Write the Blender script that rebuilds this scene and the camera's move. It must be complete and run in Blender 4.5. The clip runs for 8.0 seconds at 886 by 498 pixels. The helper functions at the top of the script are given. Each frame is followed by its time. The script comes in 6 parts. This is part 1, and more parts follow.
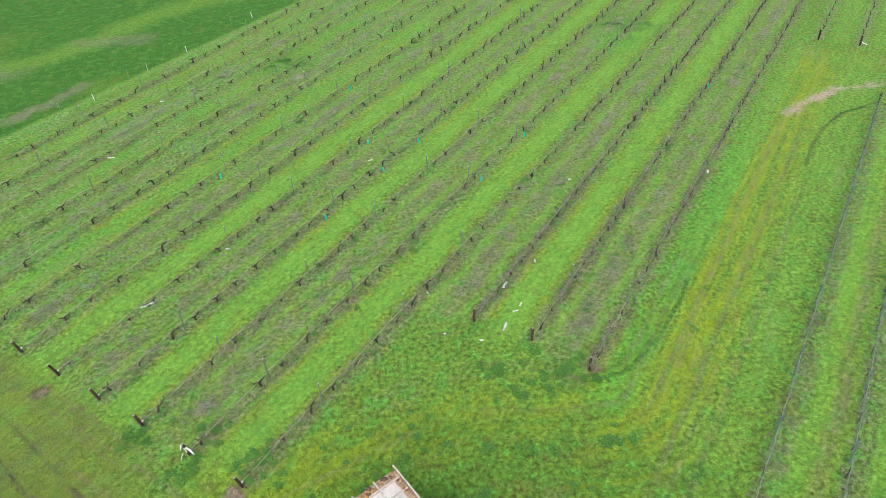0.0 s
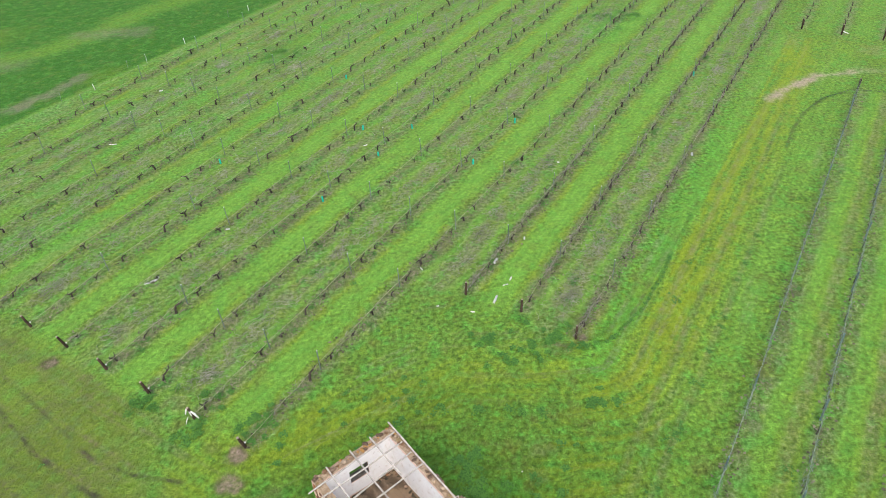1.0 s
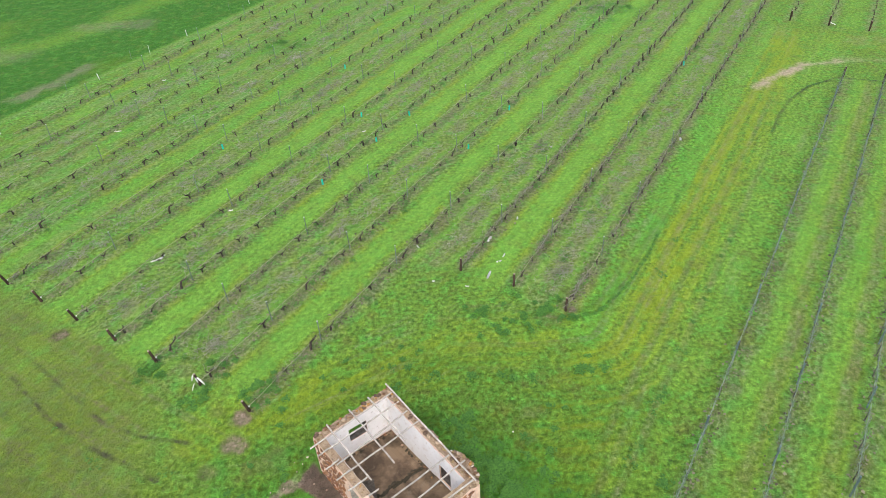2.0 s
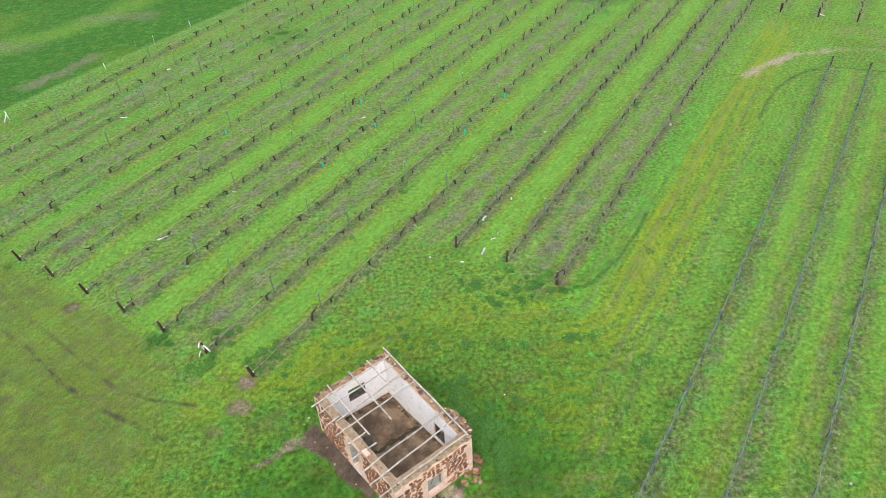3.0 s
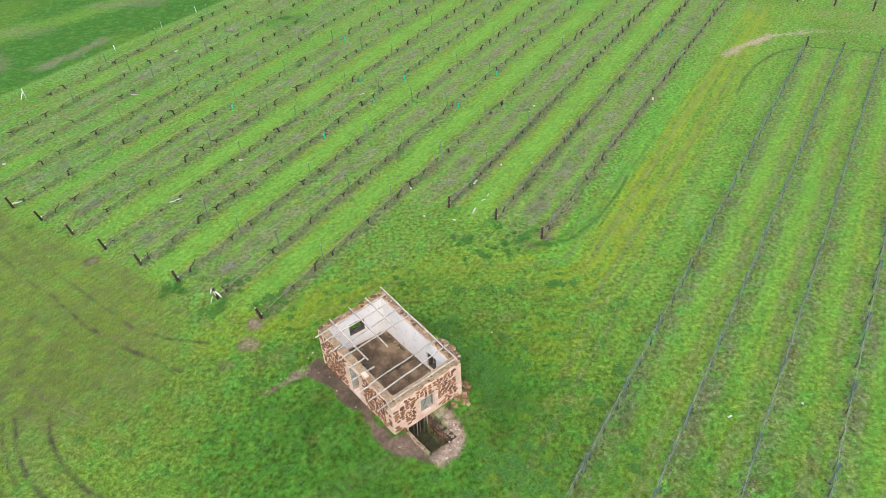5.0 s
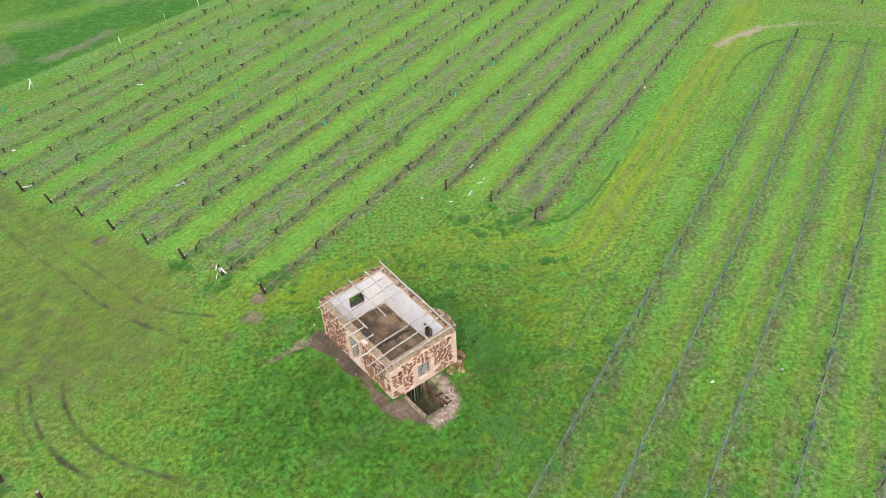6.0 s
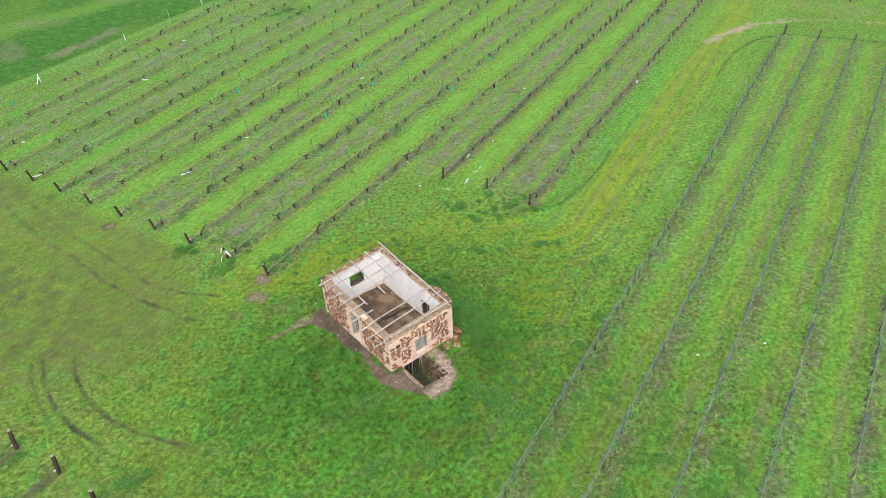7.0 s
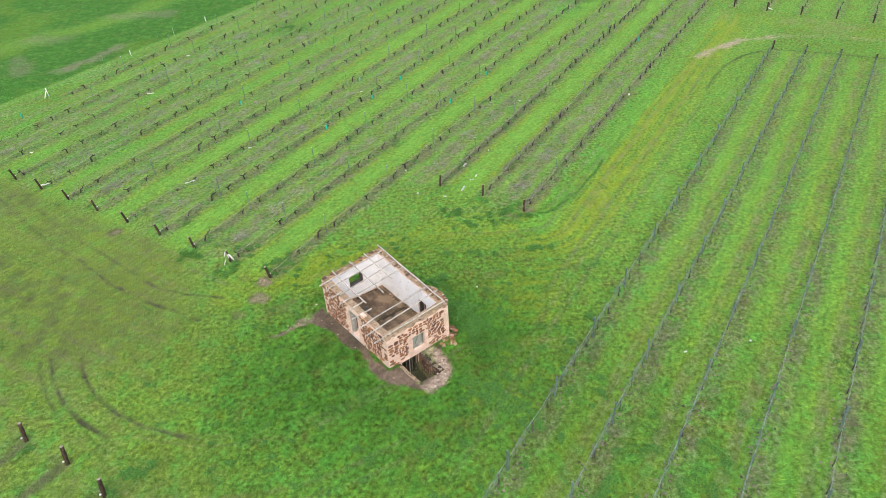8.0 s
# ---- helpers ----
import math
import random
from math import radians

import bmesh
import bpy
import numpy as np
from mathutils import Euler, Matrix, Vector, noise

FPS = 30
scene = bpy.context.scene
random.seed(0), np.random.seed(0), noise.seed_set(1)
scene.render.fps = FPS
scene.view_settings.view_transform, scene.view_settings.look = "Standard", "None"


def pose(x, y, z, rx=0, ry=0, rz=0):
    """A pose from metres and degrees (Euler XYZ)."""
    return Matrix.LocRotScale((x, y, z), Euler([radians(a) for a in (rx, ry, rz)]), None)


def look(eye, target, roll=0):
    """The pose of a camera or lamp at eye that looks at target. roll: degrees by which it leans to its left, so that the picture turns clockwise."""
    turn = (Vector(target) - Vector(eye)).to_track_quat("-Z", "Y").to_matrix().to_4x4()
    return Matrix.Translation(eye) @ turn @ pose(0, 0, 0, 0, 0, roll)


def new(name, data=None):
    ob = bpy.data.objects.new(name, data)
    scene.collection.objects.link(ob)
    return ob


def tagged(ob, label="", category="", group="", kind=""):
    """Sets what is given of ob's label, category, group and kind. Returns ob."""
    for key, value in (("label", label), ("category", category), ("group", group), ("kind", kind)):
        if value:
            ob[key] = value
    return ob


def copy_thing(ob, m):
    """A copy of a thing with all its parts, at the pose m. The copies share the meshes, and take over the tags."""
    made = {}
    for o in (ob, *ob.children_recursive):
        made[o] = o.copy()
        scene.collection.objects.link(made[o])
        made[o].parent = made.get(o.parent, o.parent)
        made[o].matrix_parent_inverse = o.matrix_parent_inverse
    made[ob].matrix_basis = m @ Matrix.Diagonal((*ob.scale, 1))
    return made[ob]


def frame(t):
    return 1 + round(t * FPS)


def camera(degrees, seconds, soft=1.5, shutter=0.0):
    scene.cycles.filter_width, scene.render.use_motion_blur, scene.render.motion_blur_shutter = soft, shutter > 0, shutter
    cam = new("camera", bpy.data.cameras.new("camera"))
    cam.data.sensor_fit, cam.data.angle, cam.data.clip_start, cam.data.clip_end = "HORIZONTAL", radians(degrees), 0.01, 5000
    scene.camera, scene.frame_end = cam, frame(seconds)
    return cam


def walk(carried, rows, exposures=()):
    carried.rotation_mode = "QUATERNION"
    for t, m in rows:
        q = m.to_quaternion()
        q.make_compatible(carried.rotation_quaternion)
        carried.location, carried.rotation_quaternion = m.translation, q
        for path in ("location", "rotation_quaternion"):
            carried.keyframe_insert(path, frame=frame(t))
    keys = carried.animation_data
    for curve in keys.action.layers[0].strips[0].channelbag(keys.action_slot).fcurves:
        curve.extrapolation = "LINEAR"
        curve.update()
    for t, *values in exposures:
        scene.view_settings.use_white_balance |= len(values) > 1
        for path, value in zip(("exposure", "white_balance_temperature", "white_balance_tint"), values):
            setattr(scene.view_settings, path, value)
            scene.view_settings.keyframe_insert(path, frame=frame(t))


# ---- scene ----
cam = camera(65.6, 8.0, soft=0.75)
PATH = [
    (0, (1.55, -10.006, 28.225), (1.636, -8.435, 26.99), -3.4),
    (0.5, (1.547, -11.099, 28.204), (1.639, -9.529, 26.968), -3.4),
    (1, (1.527, -12.181, 28.173), (1.625, -10.613, 26.935), -3.4),
    (1.5, (1.506, -13.247, 28.122), (1.607, -11.68, 26.884), -3.4),
    (3, (1.542, -16.553, 28.018), (1.643, -14.988, 26.777), -3.3),
    (3.5, (1.567, -17.658, 27.944), (1.667, -16.092, 26.704), -3.3),
    (4, (1.56, -18.724, 27.884), (1.66, -17.158, 26.644), -3.3),
    (4.5, (1.512, -19.801, 27.854), (1.615, -18.236, 26.613), -3.3),
    (6, (1.462, -23.027, 27.71), (1.566, -21.461, 26.47), -3.3),
    (6.5, (1.434, -24.077, 27.641), (1.54, -22.507, 26.407), -3.3),
    (7, (1.419, -25.125, 27.578), (1.525, -23.551, 26.35), -3.3),
    (7.5, (1.402, -26.028, 27.57), (1.511, -24.442, 26.357), -3.2),
    (8, (1.396, -26.863, 27.611), (1.51, -25.256, 26.427), -3.2),
]
walk(cam, [(t, look(eye, target, roll)) for t, eye, target, roll in PATH], exposures=[(0.0, 0.57), (4.0, 0.62), (8.0, 0.65)])

# ---- world, sun, exposure ----
SUN_UP, SUN_ROUND = radians(55), radians(184)
world = bpy.data.worlds.new("overcast_sky")
scene.world = world
world.use_nodes = True
wt = world.node_tree
sky = wt.nodes.new("ShaderNodeTexSky")
sky.sky_type = "NISHITA"
sky.sun_disc = False
sky.sun_elevation, sky.sun_rotation = SUN_UP, SUN_ROUND
sky.air_density, sky.dust_density, sky.ozone_density = 1.0, 4.0, 1.0
wt.nodes["Background"].inputs["Strength"].default_value = 0.14
wt.links.new(sky.outputs["Color"], wt.nodes["Background"].inputs["Color"])
sun = new("sun", bpy.data.lights.new("sun", "SUN"))
sun.data.energy, sun.data.angle, sun.data.color = 1.3, radians(80), (1.0, 0.96, 0.9)
sun.matrix_world = look((math.sin(SUN_ROUND) * 50, math.cos(SUN_ROUND) * 50, math.tan(SUN_UP) * 50), (0, 0, 0))


# ---- small helpers ----
def part(name, data, material, parent=None, label=""):
    """Link a bmesh or mesh as one object, under a thing or a part."""
    if isinstance(data, bmesh.types.BMesh):
        mesh = bpy.data.meshes.new(name)
        data.to_mesh(mesh)
        data.free()
    else:
        mesh = data
    if material and not mesh.materials:
        mesh.materials.append(material)
    ob = new(name, mesh)
    if parent:
        ob.parent = parent
    if label:
        tagged(ob, label)
    return ob


def mesh_from(name, co, faces, masks=None, smooth=False):
    """A mesh from arrays: corners and equal-sided faces."""
    co, faces = np.asarray(co, np.float32), np.asarray(faces, np.int32)
    mesh = bpy.data.meshes.new(name)
    mesh.vertices.add(len(co))
    mesh.vertices.foreach_set("co", co.ravel())
    mesh.loops.add(faces.size)
    mesh.loops.foreach_set("vertex_index", faces.ravel())
    mesh.polygons.add(len(faces))
    mesh.polygons.foreach_set("loop_start", np.arange(0, faces.size, faces.shape[1], dtype=np.int32))
    if smooth:
        mesh.polygons.foreach_set("use_smooth", np.ones(len(faces), bool))
    mesh.update(calc_edges=True)
    for key, values in (masks or {}).items():
        layer = mesh.attributes.new(key, "FLOAT", "POINT")
        layer.data.foreach_set("value", np.asarray(values, np.float32))
    return mesh


def box(bm, x0, x1, y0, y1, z0, z1, m=None):
    made = bmesh.ops.create_cube(bm, size=1.0, matrix=Matrix.Translation(((x0 + x1) / 2, (y0 + y1) / 2, (z0 + z1) / 2)) @ Matrix.Diagonal((x1 - x0, y1 - y0, z1 - z0, 1)))
    if m is not None:
        bmesh.ops.transform(bm, matrix=m, verts=made["verts"])
    return made["verts"]


def bevel(bm, width, segments=1):
    bmesh.ops.bevel(bm, geom=bm.edges[:], offset=width, segments=segments, affect="EDGES", profile=0.6)


def tube_arrays(path, radii, sides=6):
    """Corners and quads of a swept tube with closed ends pinched to a point."""
    path = [Vector(p) for p in path]
    co, quads = [], []
    side = None
    for i, p in enumerate(path):
        way = (path[min(i + 1, len(path) - 1)] - path[max(i - 1, 0)]).normalized()
        if side is None:
            side = way.orthogonal().normalized()
        side = (side - way * side.dot(way)).normalized()
        other = way.cross(side)
        for s in range(sides):
            a = 2 * math.pi * s / sides
            co.append(tuple(p + (side * math.cos(a) + other * math.sin(a)) * radii[i]))
    for i in range(len(path) - 1):
        for s in range(sides):
            t = (s + 1) % sides
            quads.append((i * sides + s, i * sides + t, (i + 1) * sides + t, (i + 1) * sides + s))
    n = len(path) - 1
    lid = [tuple(range(n * sides, n * sides + sides)), tuple(reversed(range(sides)))]
    return co, quads, lid


def tube(name, path, radii, sides=6):
    co, quads, lid = tube_arrays(path, radii, sides)
    mesh = bpy.data.meshes.new(name)
    mesh.from_pydata(co, [], quads + lid)
    mesh.polygons.foreach_set("use_smooth", [True] * len(mesh.polygons))
    return mesh


def lattice(x, y, seed):
    """Smooth value noise, 0 to 1, one cell a metre."""
    xi, yi = np.floor(x).astype(np.int64), np.floor(y).astype(np.int64)
    fx, fy = x - xi, y - yi
    fx, fy = fx * fx * (3 - 2 * fx), fy * fy * (3 - 2 * fy)

    def h(a, b):
        n = (a * 374761393 + b * 668265263 + seed * 974634777) & 0xFFFFFFFF
        n = ((n ^ (n >> 13)) * 1274126177) & 0xFFFFFFFF
        return ((n ^ (n >> 16)) & 0xFFFF) / 65535.0

    return (h(xi, yi) * (1 - fx) + h(xi + 1, yi) * fx) * (1 - fy) + (h(xi, yi + 1) * (1 - fx) + h(xi + 1, yi + 1) * fx) * fy


def cloud(x, y, size, seed, octaves=3):
    out, total = 0, 0
    for o in range(octaves):
        w = 0.5 ** o
        out, total = out + w * lattice(x / size * 2 ** o, y / size * 2 ** o, seed + o * 17), total + w
    return out / total


def ramp(x, a, b):
    t = np.clip((x - a) / (b - a), 0, 1)
    return t * t * (3 - 2 * t)


# ---- materials ----
class Tree:
    """A small shorthand for a material's nodes."""

    def __init__(self, name, rough=0.8, metal=0.0, spec=0.3):
        self.material = bpy.data.materials.new(name)
        self.material.use_nodes = True
        self.nt = self.material.node_tree
        self.skin = self.nt.nodes["Principled BSDF"]
        self.skin.inputs["Roughness"].default_value = rough
        self.skin.inputs["Metallic"].default_value = metal
        self.skin.inputs["Specular IOR Level"].default_value = spec
        self.place = self.nt.nodes.new("ShaderNodeNewGeometry").outputs["Position"]

    def link(self, value, socket):
        if isinstance(value, bpy.types.NodeSocket):
            self.nt.links.new(value, socket)
        else:
            socket.default_value = value

    def noise(self, scale, detail=3.0, rough=0.55, stretch=None):
        n = self.nt.nodes.new("ShaderNodeTexNoise")
        n.inputs["Scale"].default_value, n.inputs["Detail"].default_value, n.inputs["Roughness"].default_value = scale, detail, rough
        where = self.place
        if stretch:
            for key, value in zip(("Rotation", "Scale"), stretch):
                turn = self.nt.nodes.new("ShaderNodeMapping")
                turn.inputs[key].default_value = value
                self.nt.links.new(where, turn.inputs["Vector"])
                where = turn.outputs["Vector"]
        self.nt.links.new(where, n.inputs["Vector"])
        return n.outputs["Fac"]

    def mask(self, name):
        n = self.nt.nodes.new("ShaderNodeAttribute")
        n.attribute_name = name
        return n.outputs["Fac"]

    def math(self, op, a, b=0.0, clamp=False):
        n = self.nt.nodes.new("ShaderNodeMath")
        n.operation, n.use_clamp = op, clamp
        self.link(a, n.inputs[0])
        self.link(b, n.inputs[1])
        return n.outputs[0]

    def span(self, value, a, b, c=0.0, d=1.0):
        n = self.nt.nodes.new("ShaderNodeMapRange")
        self.link(value, n.inputs["Value"])
        for key, v in (("From Min", a), ("From Max", b), ("To Min", c), ("To Max", d)):
            n.inputs[key].default_value = v
        return n.outputs["Result"]

    def mix(self, fac, a, b, blend="MIX"):
        n = self.nt.nodes.new("ShaderNodeMix")
        n.data_type, n.blend_type = "RGBA", blend
        self.link(fac, n.inputs["Factor"])
        self.link(a if isinstance(a, bpy.types.NodeSocket) else (*a, 1), n.inputs["A"])
        self.link(b if isinstance(b, bpy.types.NodeSocket) else (*b, 1), n.inputs["B"])
        return n.outputs["Result"]

    def random(self):
        return self.nt.nodes.new("ShaderNodeObjectInfo").outputs["Random"]

    def island(self):
        return self.nt.nodes.new("ShaderNodeNewGeometry").outputs["Random Per Island"]

    def bump(self, height, strength, distance):
        n = self.nt.nodes.new("ShaderNodeBump")
        n.inputs["Strength"].default_value, n.inputs["Distance"].default_value = strength, distance
        self.link(height, n.inputs["Height"])
        self.nt.links.new(n.outputs["Normal"], self.skin.inputs["Normal"])

    def grey(self, value):
        n = self.nt.nodes.new("ShaderNodeCombineColor")
        for i in range(3):
            self.nt.links.new(value, n.inputs[i])
        return n.outputs[0]

    def done(self, colour):
        self.link(colour if isinstance(colour, bpy.types.NodeSocket) else (*colour, 1), self.skin.inputs["Base Color"])
        return self.material


GREENS = dict(mid=(0.117, 0.225, 0.030), lush=(0.162, 0.352, 0.048), yellow=(0.216, 0.306, 0.020), dark=(0.054, 0.172, 0.028), emerald=(0.108, 0.335, 0.040), pasture=(0.022, 0.120, 0.007),
              litter=(0.208, 0.205, 0.138), soil=(0.168, 0.115, 0.088), mud=(0.056, 0.056, 0.033), sand=(0.38, 0.295, 0.23))


def turf(name, blades):
    """Grass of several kinds, litter, soil and mud, mixed by the masks of the sheet that it lies on."""
    t = Tree(name, rough=0.85, spec=0.12)
    fine, middle, broad = t.noise(11.0, 2, 0.6), t.noise(1.6, 4, 0.6), t.noise(0.22, 3, 0.5)
    clump = t.noise(4.0, 2, 0.6)
    streak = t.noise(1.0, 4, 0.6, ((0, 0, radians(-53)), (0.55, 4.2, 1)))
    colour = t.mix(t.span(broad, 0.35, 0.65), GREENS["mid"], (0.126, 0.258, 0.036))
    ragged = t.math("ADD", t.span(middle, 0.25, 0.75, -0.3, 0.3), t.span(clump, 0.25, 0.75, -0.4, 0.4))
    for key in ("pasture", "lush", "yellow", "emerald", "dark", "litter", "mud", "soil", "sand"):
        edge = t.math("MULTIPLY", ragged, t.math("MULTIPLY", t.mask(key), t.math("SUBTRACT", 1.0, t.mask(key))))
        fac = t.math("ADD", t.mask(key), t.math("MULTIPLY", edge, 1.3 if key == "yellow" else 3.0), clamp=True)
        if key == "litter":
            fac = t.math("MULTIPLY", fac, t.span(fine, 0.3, 0.62, 0.25, 1.0))
        if key == "dark":
            fac = t.math("MULTIPLY", fac, t.span(clump, 0.32, 0.6, 0.35, 1.0))
        tone = GREENS[key]
        if key == "soil":
            tone = t.mix(t.span(t.noise(0.55, 3, 0.6), 0.40, 0.62), (0.084, 0.060, 0.048), (0.180, 0.128, 0.098))
        colour = t.mix(fac, colour, tone)
    # blotches in the grass alone: yellowed, dark, cool and dead patches; then streaks along the rows and grain
    bare = t.math("MAXIMUM", t.math("MAXIMUM", t.mask("mud"), t.mask("soil")), t.mask("sand"))
    grassy = t.math("SUBTRACT", 1.0, t.math("MULTIPLY", bare, 1.1), clamp=True)
    rough = t.math("MULTIPLY", grassy, t.math("SUBTRACT", 1.0, t.math("MAXIMUM", t.math("MAXIMUM", t.math("MULTIPLY", t.mask("lush"), 0.55), t.math("MULTIPLY", t.mask("yellow"), 0.6)), t.math("MULTIPLY", t.mask("pasture"), 0.45))))
    for scale, a, b, most, tint in ((1.3, 0.52, 0.68, 0.50, (0.190, 0.290, 0.024)), (2.4, 0.52, 0.66, 0.60, (0.052, 0.152, 0.025)), (1.0, 0.50, 0.64, 0.72, (0.085, 0.285, 0.042)), (0.6, 0.55, 0.68, 0.55, (0.150, 0.155, 0.040)), (3.6, 0.60, 0.72, 0.30, (0.165, 0.140, 0.070))):
        colour = t.mix(t.math("MULTIPLY", rough, t.span(t.noise(scale, 3, 0.6), a, b, 0.0, most)), colour, tint)
    colour = t.mix(1.0, colour, t.grey(t.span(streak, 0.3, 0.7, 0.84, 1.16)), "MULTIPLY")
    calm = t.span(t.math("MAXIMUM", t.math("MAXIMUM", bare, t.mask("pasture")), t.math("MULTIPLY", t.math("MAXIMUM", t.mask("lush"), t.mask("yellow")), 0.95)), 0.0, 1.0, 1.0, 0.40)
    calm = t.math("MULTIPLY", calm, t.span(t.math("MAXIMUM", t.mask("emerald"), t.mask("dark")), 0.0, 1.0, 0.92, 1.1))
    colour = t.mix(calm, colour, t.grey(t.span(clump, 0.3, 0.7, 0.48, 1.50)), "MULTIPLY")
    colour = t.mix(calm, colour, t.grey(t.span(fine, 0.3, 0.7, 0.80, 1.20)), "MULTIPLY")
    t.skin.inputs["Sheen Weight"].default_value, t.skin.inputs["Sheen Roughness"].default_value = 0.12, 0.5
    t.skin.inputs["Sheen Tint"].default_value = (0.7, 1.0, 0.4, 1)
    if blades:
        colour = t.mix(1.0, colour, t.grey(t.span(t.island(), 0, 1, 0.93, 1.08)), "MULTIPLY")
        up = t.nt.nodes.new("ShaderNodeCombineXYZ")
        up.inputs["Z"].default_value = 1.0
        t.nt.links.new(up.outputs[0], t.skin.inputs["Normal"])
    else:
        t.bump(t.math("ADD", fine, t.math("MULTIPLY", clump, 1.5)), 0.8, 0.10)
    return t.done(colour)


TURF, BLADES = turf("turf", False), turf("grass_blades", True)


def plain(name, a, b, scale, rough=0.8, metal=0.0, bump=0.0, distance=0.01, vary=0.0, spec=0.3, stretch=None):
    """A surface of two tones in noise at two scales, with relief and a change of tone from piece to piece."""
    t = Tree(name, rough, metal, spec)
    n = t.noise(scale, 4, 0.6, stretch)
    colour = t.mix(t.span(n, 0.35, 0.65), a, b)
    colour = t.mix(1.0, colour, t.grey(t.span(t.noise(scale * 7, 2), 0.3, 0.7, 0.8, 1.2)), "MULTIPLY")
    if vary:
        colour = t.mix(1.0, colour, t.grey(t.span(t.random(), 0, 1, 1 - vary, 1 + vary)), "MULTIPLY")
    if bump:
        t.bump(n, bump, distance)
    return t.done(colour)


BARK = plain("vine_bark", (0.026, 0.021, 0.017), (0.075, 0.061, 0.050), 18, 0.95, bump=0.6, distance=0.02, vary=0.35)
YOUNG_BARK = plain("young_vine_bark", (0.055, 0.055, 0.045), (0.12, 0.12, 0.10), 14, 0.95, vary=0.3)
CANE = plain("dry_cane", (0.13, 0.19, 0.145), (0.25, 0.33, 0.26), 3, 0.9, vary=0.2)
PRUNED = plain("pruned_canes", (0.20, 0.20, 0.16), (0.38, 0.37, 0.31), 0.8, 0.9)
STEEL = plain("weathered_steel", (0.13, 0.175, 0.155), (0.23, 0.285, 0.255), 6, 0.55, 0.35, vary=0.15)
STEEL_BLUE = plain("galvanised_steel", (0.115, 0.18, 0.185), (0.19, 0.275, 0.28), 6, 0.5, 0.4, vary=0.15)
CAP = plain("pale_post_top", (0.42, 0.48, 0.46), (0.60, 0.65, 0.62), 9, 0.6)
WIRE = plain("tan_wire", (0.25, 0.25, 0.15), (0.42, 0.41, 0.27), 1.2, 0.7)
DRIP = plain("faded_dripline", (0.17, 0.205, 0.16), (0.25, 0.29, 0.23), 2, 0.8)
TIMBER = plain("old_post_timber", (0.026, 0.018, 0.013), (0.085, 0.055, 0.036), 5, 0.9, bump=0.6, distance=0.02, vary=0.25, stretch=((0, 0, 0), (3, 3, 0.6)))
TIMBER_END = plain("post_end_grain", (0.28, 0.23, 0.18), (0.42, 0.36, 0.30), 10, 0.9)
WHITE = plain("white_plastic", (0.72, 0.73, 0.72), (0.84, 0.84, 0.82), 4, 0.45)
TEAL = plain("teal_plastic", (0.00, 0.42, 0.30), (0.01, 0.55, 0.42), 5, 0.4, spec=0.5)
OLD_CANE = plain("old_cordon", (0.13, 0.13, 0.098), (0.37, 0.36, 0.28), 4, 0.9)
PIPE = plain("black_polythene", (0.030, 0.040, 0.036), (0.060, 0.075, 0.066), 4, 0.55)
WIRE_PALE = plain("pale_cane_on_wire", (0.17, 0.24, 0.17), (0.31, 0.40, 0.29), 1.6, 0.85)
GREY_WOOD = plain("silvered_timber", (0.33, 0.305, 0.265), (0.56, 0.525, 0.47), 3, 0.85, bump=0.4, vary=0.15, stretch=((0, 0, 0), (2, 2, 2)))
DARK_WOOD = plain("dark_frame_timber", (0.07, 0.06, 0.05), (0.16, 0.14, 0.12), 6, 0.9, vary=0.2)
FRAME_WOOD = plain("grey_frame_timber", (0.20, 0.19, 0.17), (0.36, 0.34, 0.31), 5, 0.85, vary=0.15)


def stone_material(name, tones):
    t = Tree(name, 0.9, 0.0, 0.2)
    pick = t.nt.nodes.new("ShaderNodeValToRGB")
    pick.color_ramp.interpolation = "CONSTANT"
    while len(pick.color_ramp.elements) < len(tones):
        pick.color_ramp.elements.new(0.5)
    for i, (e, c) in enumerate(zip(pick.color_ramp.elements, tones)):
        e.position, e.color = i / len(tones), (*c, 1)
    t.nt.links.new(t.random(), pick.inputs["Fac"])
    n = t.noise(11, 4)
    colour = t.mix(1.0, pick.outputs["Color"], t.grey(t.span(n, 0.3, 0.7, 0.68, 1.3)), "MULTIPLY")
    colour = t.mix(t.span(t.noise(30, 2), 0.6, 0.75, 0, 0.35), colour, (0.36, 0.27, 0.20))
    t.bump(n, 0.7, 0.02)
    return t.done(colour)


STONE = stone_material("ironstone", ((0.24, 0.115, 0.062), (0.32, 0.160, 0.082), (0.18, 0.090, 0.058), (0.38, 0.215, 0.120), (0.25, 0.135, 0.085), (0.13, 0.072, 0.050), (0.30, 0.130, 0.058), (0.21, 0.125, 0.085)))
CAPSTONE = stone_material("cap_rubble", ((0.26, 0.18, 0.115), (0.18, 0.105, 0.060), (0.38, 0.295, 0.21), (0.22, 0.155, 0.11), (0.36, 0.20, 0.07), (0.12, 0.080, 0.056), (0.27, 0.20, 0.10)))
RUBBLE = stone_material("loose_rubble", ((0.24, 0.125, 0.070), (0.15, 0.080, 0.050), (0.34, 0.24, 0.17), (0.28, 0.16, 0.085), (0.19, 0.11, 0.07)))


